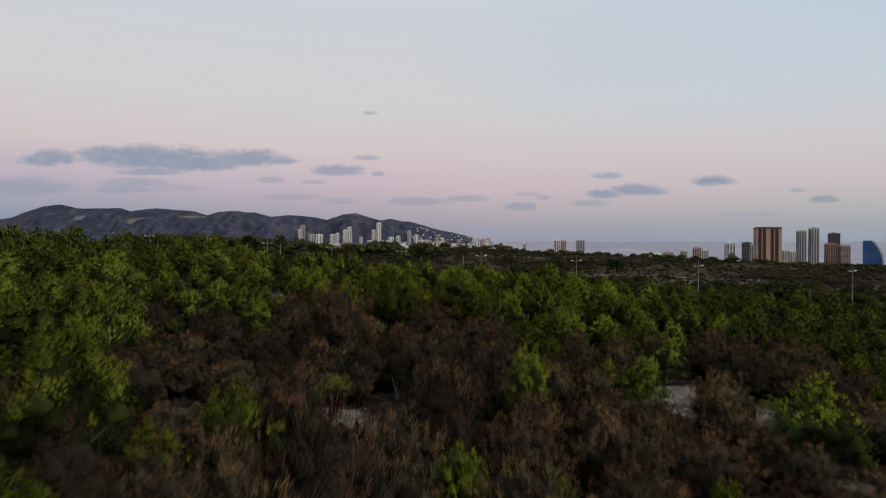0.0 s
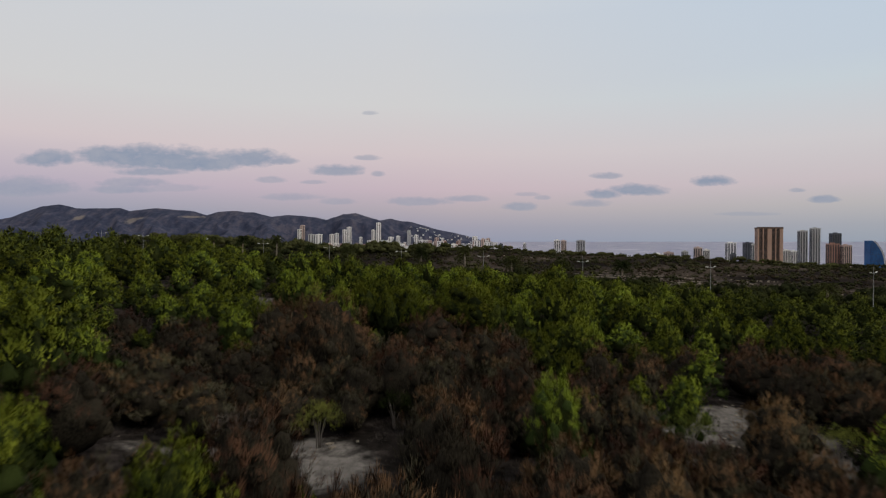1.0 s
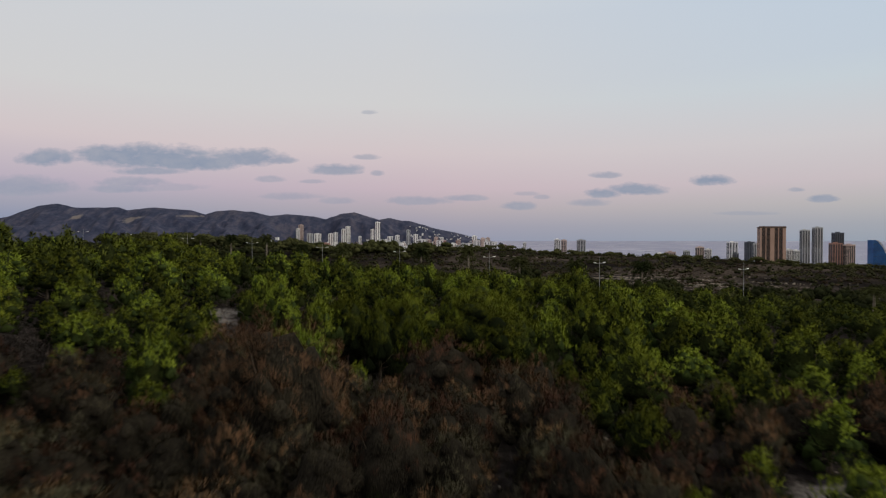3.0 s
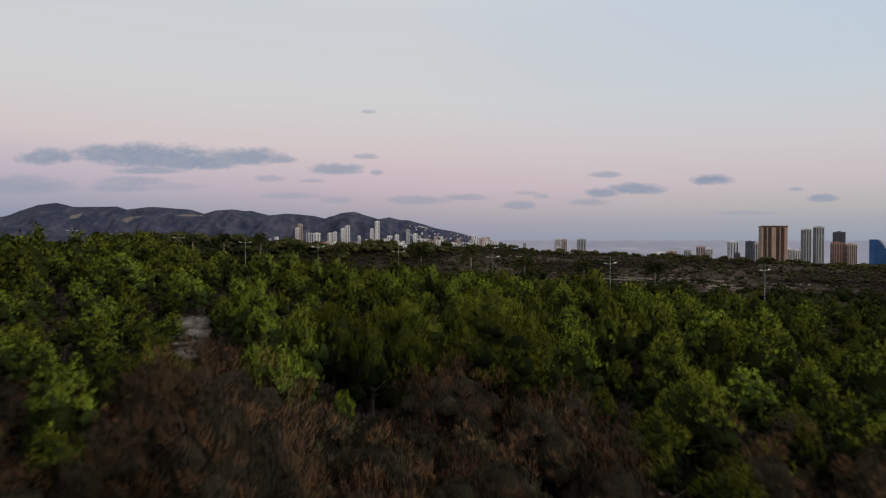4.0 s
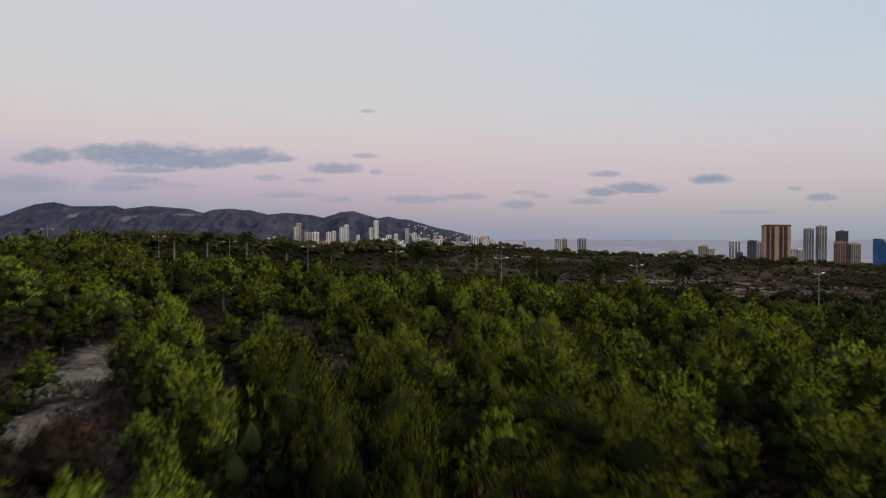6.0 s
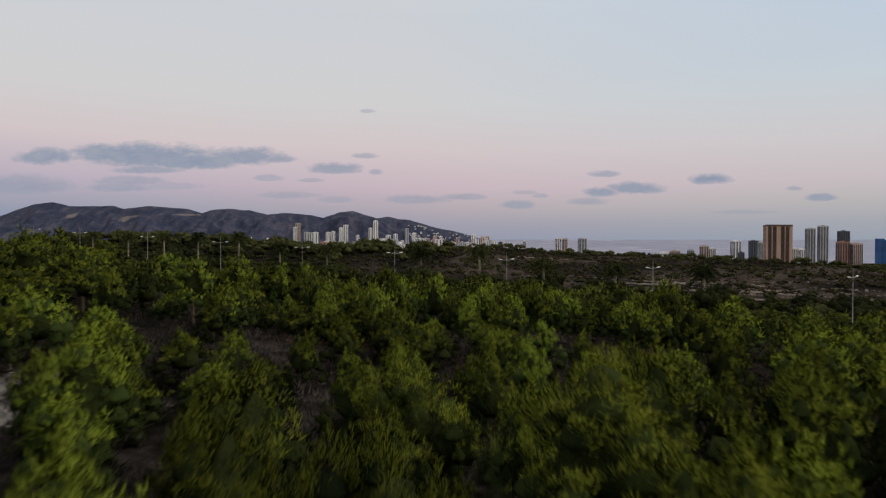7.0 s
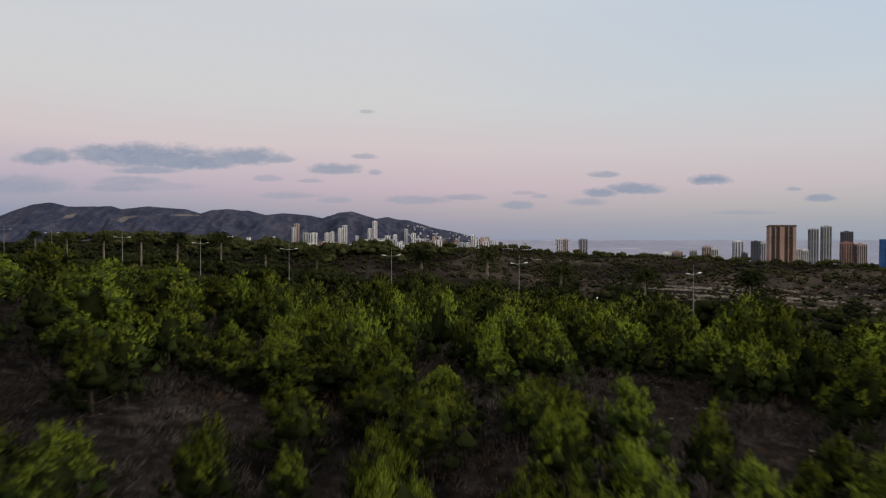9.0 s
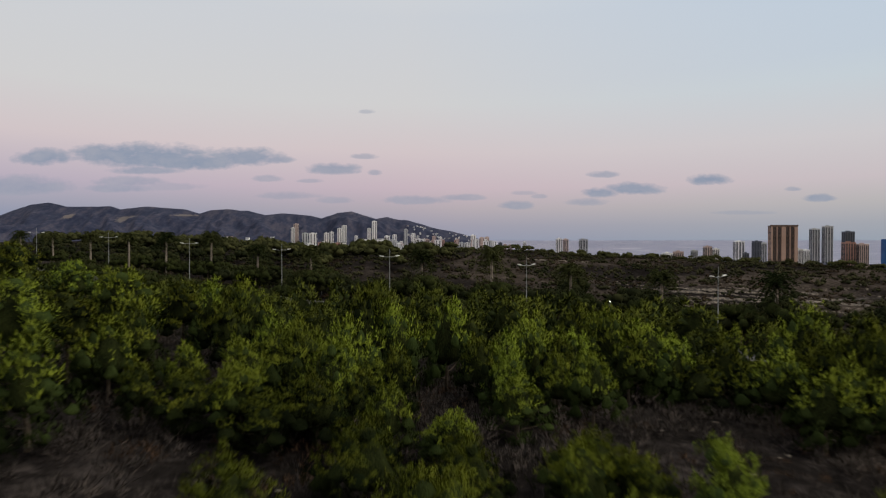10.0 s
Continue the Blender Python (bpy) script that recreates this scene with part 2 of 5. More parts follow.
def sea_material():
    mat = bpy.data.materials.new("sea_water")
    mat.use_nodes = True
    n = Nodes(mat.node_tree)
    bsdf = n.t.nodes["Principled BSDF"]
    vec = n.add("ShaderNodeTexCoord").outputs["Object"]
    mp = n.add("ShaderNodeMapping", Scale=(0.004, 0.022, 0.02))
    n.link(vec, mp.inputs[0])
    sky_streak = n.noise(mp.outputs[0], 1.0, 5.0, 0.6)
    # pale streaks: reflected sky, put into the base colour
    n.link(n.ramp(sky_streak, [(0.40, (0.05, 0.055, 0.12)), (0.54, (0.12, 0.115, 0.19)), (0.66, (0.40, 0.37, 0.43))]), bsdf.inputs["Base Color"])
    n.link(n.m("MULTIPLY_ADD", sky_streak, 0.7, 0.05), bsdf.inputs["Roughness"])
    bsdf.inputs["Specular IOR Level"].default_value = 0.3
    b = n.add("ShaderNodeBump", Strength=0.35, Distance=1.0)
    n.link(n.noise(vec, 0.05, 4.0), b.inputs["Height"])
    n.link(b.outputs[0], bsdf.inputs["Normal"])
    return mat


# ---- helpers for meshes ----
def mesh_of(name, V, groups, mats, smooth=(), N=None):
    """A mesh from an array of places and (faces, material index) groups, faces an (n, 3) or (n, 4) array; N: a normal for each place."""
    me = bpy.data.meshes.new(name)
    V = np.asarray(V, dtype=np.float32)
    groups = [(np.asarray(f, dtype=np.int32), i) for f, i in groups if len(f)]
    me.vertices.add(len(V))
    me.vertices.foreach_set("co", V.ravel())
    loops = np.concatenate([f.ravel() for f, _ in groups])
    size = np.concatenate([np.full(len(f), f.shape[1], dtype=np.int32) for f, _ in groups])
    me.loops.add(len(loops))
    me.loops.foreach_set("vertex_index", loops)
    me.polygons.add(len(size))
    me.polygons.foreach_set("loop_start", np.concatenate([[0], np.cumsum(size)[:-1]]).astype(np.int32))
    me.polygons.foreach_set("material_index", np.concatenate([np.full(len(f), i, dtype=np.int32) for f, i in groups]))
    me.polygons.foreach_set("use_smooth", np.concatenate([np.full(len(f), N is not None or i in smooth, dtype=bool) for f, i in groups]))
    if N is not None:
        me.attributes.new("custom_normal", "FLOAT_VECTOR", "POINT").data.foreach_set("vector", np.asarray(N, dtype=np.float32).ravel())
    me.update(calc_edges=True)
    for m in mats:
        me.materials.append(m)
    return me


class Geo:
    """Gathers pieces of a mesh; pieces of foliage bring the normals of the clump that they belong to."""

    def __init__(self):
        self.V, self.G, self.N, self.n = [], [], [], 0

    def add(self, V, F, i=0, N=None):
        V = np.asarray(V, dtype=float)
        self.V.append(V)
        self.G.append((np.asarray(F, dtype=int) + self.n, i))
        if N is not None:
            self.N.append(N)
        self.n += len(V)

    def topped(self, h):
        """Stretched so that all but the last tips end at the height h."""
        z = np.concatenate(self.V)[:, 2]
        f = h / np.quantile(z, 0.985)
        self.V = [v * [1, 1, f] for v in self.V]
        return self

    def mesh(self, name, mats, smooth=()):
        return mesh_of(name, np.concatenate(self.V), self.G, mats, smooth, np.concatenate(self.N) if len(self.N) == len(self.V) else None)


BOX_F = np.array([(0, 3, 2, 1), (4, 5, 6, 7), (0, 1, 5, 4), (1, 2, 6, 5), (2, 3, 7, 6), (3, 0, 4, 7)])


def box(g, x0, x1, y0, y1, z0, z1, i=0):
    g.add([(x0, y0, z0), (x1, y0, z0), (x1, y1, z0), (x0, y1, z0), (x0, y0, z1), (x1, y0, z1), (x1, y1, z1), (x0, y1, z1)], BOX_F, i)


def tube(g, line, radii, sides=7, i=0):
    """A tapered tube along a line of places."""
    line = np.asarray(line, dtype=float)
    way = np.gradient(line, axis=0)
    way /= np.linalg.norm(way, axis=1)[:, None]
    ref = np.where(np.abs(way[:, 2:3]) > 0.9, [[1.0, 0, 0]], [[0, 0, 1.0]])
    a = np.cross(way, ref)
    a /= np.linalg.norm(a, axis=1)[:, None]
    b = np.cross(way, a)
    ang = np.linspace(0, 2 * np.pi, sides, endpoint=False)
    r = np.asarray(radii, dtype=float)[:, None, None]
    V = line[:, None] + r * (np.cos(ang)[None, :, None] * a[:, None] + np.sin(ang)[None, :, None] * b[:, None])
    k, rows = np.arange(sides), len(line)
    F = np.concatenate([np.stack([j * sides + k, j * sides + (k + 1) % sides, (j + 1) * sides + (k + 1) % sides, (j + 1) * sides + k], 1) for j in range(rows - 1)])
    g.add(V.reshape(-1, 3), F, i)
    g.add(np.concatenate([V[-1], [line[-1]]]), np.stack([k, (k + 1) % sides, np.full(sides, sides)], 1), i)


def unit(v):
    return v / np.maximum(np.linalg.norm(v, axis=-1, keepdims=True), 1e-6)


def blades(g, P, D, L, Wd, rng, i=0, N=None):
    """Narrow leaf blades, one triangle each, from P along D."""
    n = len(P)
    s = unit(np.cross(D, rng.normal(size=(n, 3)))) * (np.asarray(Wd) * 0.5 * np.ones(n))[:, None]
    if N is not None:
        turn = np.einsum("ij,ij->i", np.cross(s, D), N) < 0
        s[turn] *= -1
    tip = P + D * (np.asarray(L) * np.ones(n))[:, None]
    V = np.stack([P - s, P + s, tip], 1).reshape(-1, 3)
    g.add(V, np.arange(3 * n).reshape(-1, 3), i, None if N is None else np.repeat(N, 3, 0))


def parted(V, F):
    """Each face of a ball parted in four."""
    V, mids, out = [tuple(v) for v in V], {}, []

    def mid(a, b):
        key = (min(a, b), max(a, b))
        if key not in mids:
            mids[key] = len(V)
            V.append(tuple(unit(np.array(V[a], dtype=float) + np.array(V[b], dtype=float))))
        return mids[key]

    for a, b, c in F:
        ab, bc, ca = mid(a, b), mid(b, c), mid(c, a)
        out += [(a, ab, ca), (ab, b, bc), (ca, bc, c), (ab, bc, ca)]
    return np.array(V, dtype=float), np.array(out)


OCT = np.array([(1, 0, 0), (-1, 0, 0), (0, 1, 0), (0, -1, 0), (0, 0, 1), (0, 0, -1)], dtype=float)
OCT_F = np.array([(0, 2, 4), (2, 1, 4), (1, 3, 4), (3, 0, 4), (2, 0, 5), (1, 2, 5), (3, 1, 5), (0, 3, 5)])
BALL, BALL_F = parted(OCT, OCT_F)
ORB, ORB_F = parted(BALL, BALL_F)
DOME, DOME_F = parted(ORB, ORB_F)


def flame(N, tall):
    """Bends directions on a ball into the form of a clump: drawn up to a blunt point."""
    z = np.maximum(N[..., 2:3], 0)
    return np.concatenate([N[..., :2] * (1 - 0.34 * z ** 1.6), N[..., 2:3] * np.where(N[..., 2:3] > 0, tall, 0.8)], -1)


def shoots(g, C, R, count, blade, length, thick, size, rng, tall=1.3, up=0.9, low=-0.35, mats=(0, 2), tip=0.5, jitter=0.12, ruffle=0.3, lead=None):
    """Foliage on domes at C: shoots that stand up and out from the dome, each a brush of short blades round its axis, its new growth at the tip.
    The blades take the normal of the dome, a little ruffled."""
    n = len(C)
    count = (np.asarray(count) * np.ones(n)).astype(int)
    which = np.repeat(np.arange(n), count)
    k = len(which)
    N = unit(rng.normal(size=(k, 3)))
    N[:, 2] = np.where(N[:, 2] < low, -N[:, 2], N[:, 2])
    P = C[which] + flame(N, tall) * (np.asarray(R) * np.ones(n))[which, None] * rng.uniform(0.88, 1.0, (k, 1))
    D = unit(N * 0.55 + np.array([0, 0, up]) + rng.normal(size=N.shape) * jitter)
    L = length * rng.uniform(0.5, 1.3, k)
    if lead is not None:
        N = unit(N * 0.55 + lead[which] * 0.6)
    P, D, L, N = np.repeat(P, blade, 0), np.repeat(D, blade, 0), np.repeat(L, blade), np.repeat(N, blade, 0)
    m = k * blade
    f = rng.uniform(-0.2, 1, m)
    side = rng.normal(size=(m, 3))
    side = unit(side - D * np.sum(side * D, 1, keepdims=True))
    B = P + D * (L * f)[:, None] + side * (thick * 0.4 * (1.1 - np.clip(f, 0, 1)))[:, None]
    W2 = unit(D * 0.95 + side * 0.32)
    Nf = unit(side * ruffle + unit(N * [1, 1, 1 / max(1.0, 0.7 * tall)]))
    long = size[0] * rng.uniform(0.6, 1.3, m)
    wide = size[1] * rng.uniform(0.7, 1.4, m)
    new_growth = f > tip
    for part_i, sel in ((mats[0], ~new_growth), (mats[1], new_growth)):
        if sel.any():
            blades(g, B[sel], W2[sel], long[sel], wide[sel], rng, part_i, Nf[sel])


def shag(g, C, R, T, rng, form=3, amp=0.42, up=0.9, i=0, calm=0.45, lead=None):
    """Dense foliage domes whose surface is drawn out into many upright tufts; normals lie between the dome's and the tufts' own."""
    B, F = ((OCT, OCT_F), (BALL, BALL_F), (ORB, ORB_F), (DOME, DOME_F))[form]
    n, k = len(C), len(B)
    T = np.asarray(T) * np.ones(n)
    V = np.stack([C[j] + flame(B, T[j]) * R[j] for j in range(n)])
    Nd = np.stack([unit(B * [1, 1, 1 / max(1.0, 0.7 * T[j])]) for j in range(n)])
    tuft = rng.uniform(0, 1, (n, k, 1)) ** 1.6 - 0.30
    reach = np.clip(Nd[..., 2:3] + 0.75, 0.25, 1)
    D = unit(Nd * 0.6 + [0, 0, up] + rng.normal(size=V.shape) * 0.15)
    V = V + D * tuft * amp * reach * np.minimum(1.0, (np.asarray(R) * np.ones(n))[:, None, None] / 0.6) + rng.normal(size=V.shape) * 0.03
    FF = (F[None] + k * np.arange(n)[:, None, None]).reshape(-1, 3)
    Q = V.reshape(-1, 3)
    fn = np.cross(Q[FF[:, 1]] - Q[FF[:, 0]], Q[FF[:, 2]] - Q[FF[:, 0]])
    vn = np.zeros_like(Q)
    for j in range(3):
        np.add.at(vn, FF[:, j], fn)
    if lead is not None:
        Nd = unit(Nd * 0.55 + lead[:, None] * 0.6)
    g.add(Q, FF, i, unit(unit(vn) * (1 - calm) + Nd.reshape(-1, 3) * calm))


def brushes(g, P, D, R, L, lead, young, rng, needles=20, size=(0.16, 0.03), mats=(0, 2), taper=0.5, loose=0.36, split=-0.5):
    """Upright brushes of foliage: at each P a tapered sheaf of blades along D, R wide and L long. The upper part of a
    young brush takes the second material, on pines new growth with top light in its colour. Normals lie between the
    brush's own and the crown's way out (lead)."""
    n = len(P)
    a = unit(np.cross(D, np.array([0.31, 0.95, 0.05])))
    b = np.cross(D, a)
    j = np.repeat(np.arange(n), needles)
    m = len(j)
    Q = unit(rng.normal(size=(m, 3)))
    Q[:, 2] = np.where(Q[:, 2] < -0.6, -Q[:, 2], Q[:, 2])
    slim = (1 - taper * np.maximum(Q[:, 2:], 0) ** 1.5) * R[j, None]
    T = P[j] + (a[j] * Q[:, :1] * slim + b[j] * Q[:, 1:2] * slim + D[j] * Q[:, 2:] * L[j, None] * 0.5) * rng.uniform(0.2, 1.0, (m, 1))
    own = unit(a[j] * Q[:, :1] + b[j] * Q[:, 1:2] + D[j] * (Q[:, 2:] * 0.6 + 0.1))
    N = unit(own * 0.3 + lead[j] * 0.9 + rng.normal(size=own.shape) * 0.12)
    W2 = unit(D[j] + own * loose + rng.normal(size=(m, 3)) * 0.25)
    lit_or_rust = young[j] & (Q[:, 2] > split)
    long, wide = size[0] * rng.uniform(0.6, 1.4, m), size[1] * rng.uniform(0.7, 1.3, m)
    for sel, i in ((~lit_or_rust, mats[0]), (lit_or_rust, mats[1])):
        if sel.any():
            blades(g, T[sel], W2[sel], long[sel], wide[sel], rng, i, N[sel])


def boughs(rng, h, r, count, kind):
    """Centres, radii and tallness of the boughs of a crown, uneven in its outline. spire: a young pine with several leaders;
    dome: an old pine, billowing and open below; shrub: a wide mound down to the ground."""
    u = (np.arange(count) + rng.uniform(0.1, 0.9, count)) / count
    a = np.arange(count) * 2.39996 + rng.uniform(-0.6, 0.6, count)
    if kind == "spire":
        lean = rng.uniform(0, 6.28)
        q = r * 0.80 * (1 - u ** 2.0) ** 0.75 * np.minimum(1, 0.72 + 1.2 * u) * rng.uniform(0.7, 1.15, count)
        z = h * (0.09 + 0.70 * u ** 0.95) * rng.uniform(0.9, 1.08, count)
        R, tall = r * rng.uniform(0.27, 0.40, count) * (1.12 - 0.45 * u), rng.uniform(1.15, 1.7, count) * (1 + 0.25 * u)
        off = np.stack([np.cos(lean) * 0.18 * r * u, np.sin(lean) * 0.18 * r * u], 1)
    elif kind == "dome":
        q = r * 0.74 * np.sqrt(np.clip(1 - u ** 1.7, 0.02, 1)) * rng.uniform(0.75, 1.12, count)
        z = h * (0.30 + 0.54 * u ** 0.9) * rng.uniform(0.92, 1.06, count)
        R, tall = r * rng.uniform(0.26, 0.38, count), rng.uniform(0.65, 1.0, count)
        off = np.zeros((count, 2))
    else:
        q = r * 0.76 * np.sqrt(np.clip(1 - u ** 1.6, 0.02, 1)) * rng.uniform(0.75, 1.1, count)
        z = h * (0.10 + 0.64 * u ** 0.8) * rng.uniform(0.9, 1.08, count)
        R, tall = r * rng.uniform(0.24, 0.36, count), rng.uniform(0.9, 1.5, count)
        off = np.zeros((count, 2))
    C = np.stack([q * np.cos(a) + off[:, 0], q * np.sin(a) + off[:, 1], z], 1)
    return C, R, tall


def on_boughs(rng, C, R, tall, each, spread, low):
    """Places and ways of the brushes on the upper side of each bough."""
    which = np.repeat(np.arange(len(C)), each)
    N = unit(rng.normal(size=(len(which), 3)))
    N[:, 2] = np.where(N[:, 2] < low, -N[:, 2], N[:, 2])
    P = C[which] + N * np.stack([R, R, R * tall], 1)[which] * rng.uniform(0.5, 1.0, (len(which), 1))
    outward = unit(C * [1, 1, 0] + 1e-4)[which]
    D = unit(N * spread + outward * 0.25 * spread + [0, 0, 1.0] + rng.normal(size=P.shape) * 0.12)
    return P, D, which


def pine_geo(rng, h=4.5, r=1.75, count=16, each=6, kind="spire", form=1, needles=6, size=(0.16, 0.028), body=(0.23, 0.85), loose=0.45):
    """A pine's crown: a core of old needles coloured as inner shade, boughs round it, and on each bough upright
    brushes, the top ones coloured as new growth lit from above.
    """
    g = Geo()
    C, R, tall = boughs(rng, h, r, count, kind)
    foot = 0.24 if kind == "dome" else 0.12
    # core of the crown, its inner shade painted as a dark colour
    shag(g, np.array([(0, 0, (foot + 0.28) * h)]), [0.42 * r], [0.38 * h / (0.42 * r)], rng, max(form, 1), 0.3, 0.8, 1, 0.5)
    around = unit(np.stack([C[:, 0], C[:, 1], (C[:, 2] - 0.35 * h) * 0.7 + 0.3 * r], 1))
    shag(g, C, R * 0.48, tall, rng, 1 if form else 0, 0.25, 0.9, 0, 0.6, lead=around)
    P, D, which = on_boughs(rng, C, R, tall, each, 0.28 if kind == "spire" else 0.75, -0.75)
    if kind == "spire":
        # leading shoots, standing out of the top
        lone = rng.integers(0, len(C), len(C)) if form else np.arange(3)
        lone = lone[C[lone, 2] > 0.4 * h]
        P = np.concatenate([P, C[lone] + np.stack([0 * lone, 0 * lone, R[lone] * tall[lone] * 1.15], 1)])
        D = np.concatenate([D, unit(np.stack([rng.normal(size=len(lone)) * 0.08, rng.normal(size=len(lone)) * 0.08, 1 + 0 * lone], 1))])
        which = np.concatenate([which, lone])
    n = len(P)
    lead = unit(np.stack([P[:, 0], P[:, 1], (P[:, 2] - 0.35 * h) * 0.7 + 0.3 * r], 1))
    lead = unit(lead * 0.6 + unit((P - C[which]) / np.stack([R, R, R * tall], 1)[which]) * 0.45)
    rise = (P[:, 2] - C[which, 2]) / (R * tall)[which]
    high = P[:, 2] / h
    # bright colour by height: new growth, and light from above painted in
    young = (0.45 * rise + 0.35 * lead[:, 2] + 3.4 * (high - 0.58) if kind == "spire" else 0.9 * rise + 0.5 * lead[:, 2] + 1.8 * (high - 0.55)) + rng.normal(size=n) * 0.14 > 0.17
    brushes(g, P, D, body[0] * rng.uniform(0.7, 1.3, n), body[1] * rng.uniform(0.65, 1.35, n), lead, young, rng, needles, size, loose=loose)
    return g.topped(h)


def trunk_geo(rng, h, thick, limbs=6):
    g = Geo()
    t = np.linspace(0, 1, 6)
    line = np.stack([0.10 * np.sin(3 * t + rng.uniform(0, 6)) * t, 0.10 * np.sin(2.4 * t + rng.uniform(0, 6)) * t, h * 0.85 * t - 0.15], 1)
    tube(g, line, thick * (1.15 - t) + 0.012)
    for k in range(limbs):
        f = rng.uniform(0.18, 0.8)
        p = np.array([np.interp(f, t, line[:, j]) for j in range(3)])
        a, ln = rng.uniform(0, 6.28), h * 0.28 * (1.1 - f)
        tube(g, [p, p + [0.5 * ln * np.cos(a), 0.5 * ln * np.sin(a), 0.2 * ln], p + [ln * np.cos(a), ln * np.sin(a), 0.55 * ln]], np.array([0.5, 0.3, 0.1]) * thick * (1.2 - f), 5)
    return g


def brown_geo(rng, h=4.5, r=2.4, count=20, each=10, needles=34, size=(0.24, 0.018), rusty=0.6):
    """The crown of a tall dry shrub: a mound of twigs, near-black to paint the shade within, under many loose feathery
    plumes, some of them rust-coloured at the top.
    """
    g = Geo()
    C, R, tall = boughs(rng, h, r, count, "shrub")
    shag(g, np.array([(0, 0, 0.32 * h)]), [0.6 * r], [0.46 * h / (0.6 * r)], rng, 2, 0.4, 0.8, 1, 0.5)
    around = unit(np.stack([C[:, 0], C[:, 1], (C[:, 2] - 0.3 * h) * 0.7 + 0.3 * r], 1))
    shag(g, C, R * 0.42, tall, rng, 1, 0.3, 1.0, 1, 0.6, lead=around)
    P, D, which = on_boughs(rng, C, R, tall, each, 0.55, -0.3)
    n = len(P)
    lead = unit(np.stack([P[:, 0], P[:, 1], (P[:, 2] - 0.3 * h) * 0.7 + 0.3 * r], 1))
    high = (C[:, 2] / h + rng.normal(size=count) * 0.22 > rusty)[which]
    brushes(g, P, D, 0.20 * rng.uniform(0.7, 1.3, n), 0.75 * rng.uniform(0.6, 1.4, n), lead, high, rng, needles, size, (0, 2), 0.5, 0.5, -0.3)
    return g.topped(h)


def stems_geo(rng, h, r, count=7, thick=1.0):
    g = Geo()
    for k in range(count):
        a, q = rng.uniform(0, 6.28), rng.uniform(0.2, 0.8)
        e = np.array([r * q * np.cos(a), r * q * np.sin(a), h * rng.uniform(0.55, 0.85)])
        tube(g, [np.array([0.12 * np.cos(a), 0.12 * np.sin(a), -0.15]), e * [0.35, 0.35, 0.45], e], np.array((0.06, 0.04, 0.012)) * thick, 5)
    return g


def part(name, me, parent, label=""):
    ob = new(name, me)
    ob.parent = parent
    return tagged(ob, label)


def thing(name, label, category, group="", kind=""):
    return tagged(new(name), label, category, group, kind)


def joined(name, pieces, mats, label, category, smooth=()):
    """One object of kind stuff from (Geo, places, turns, sizes) sets: each set's mesh repeated at its places."""
    V, G, NN, n = [], [], [], 0
    for g, P, A, S in pieces:
        B = np.concatenate(g.V)
        c, s = np.cos(A), np.sin(A)
        S = np.asarray(S) if np.ndim(S) == 2 else np.repeat(np.asarray(S)[:, None], 3, 1)
        Q = B[None] * S[:, None]
        Q = np.stack([Q[..., 0] * c[:, None] - Q[..., 1] * s[:, None], Q[..., 0] * s[:, None] + Q[..., 1] * c[:, None], Q[..., 2]], -1) + np.asarray(P)[:, None]
        V.append(Q.reshape(-1, 3))
        if len(g.N) == len(g.V):
            N = np.concatenate(g.N)
            NN.append(np.stack([N[None, :, 0] * c[:, None] - N[None, :, 1] * s[:, None], N[None, :, 0] * s[:, None] + N[None, :, 1] * c[:, None], np.repeat(N[None, :, 2], len(P), 0)], -1).reshape(-1, 3))
        shift = (n + len(B) * np.arange(len(P)))[:, None, None]
        for f, i in g.G:
            G.append(((f[None] + shift).reshape(-1, f.shape[1]), i))
        n += len(B) * len(P)
    return tagged(new(name, mesh_of(name, np.concatenate(V), G, mats, smooth, np.concatenate(NN) if len(NN) == len(pieces) else None)), label, category, "", "stuff")


# ---- the lie of the land ----
LINE_X, LINE_Y, ALONG, ACROSS = 12.6, 187.0, np.array([-0.871, 0.491]), np.array([0.491, 0.871])


def road_frame(x, y):
    """Metres along the road (to the north) and across it (away from the start)."""
    return (x - LINE_X) * ALONG[0] + (y - LINE_Y) * ALONG[1], (x - LINE_X) * ACROSS[0] + (y - LINE_Y) * ACROSS[1]


def road_height(along):
    return -4.8 + 0.034 * along + 0.00004 * along ** 2


def smooth(a, b, t):
    t = np.clip((t - a) / (b - a), 0, 1)
    return t * t * (3 - 2 * t)


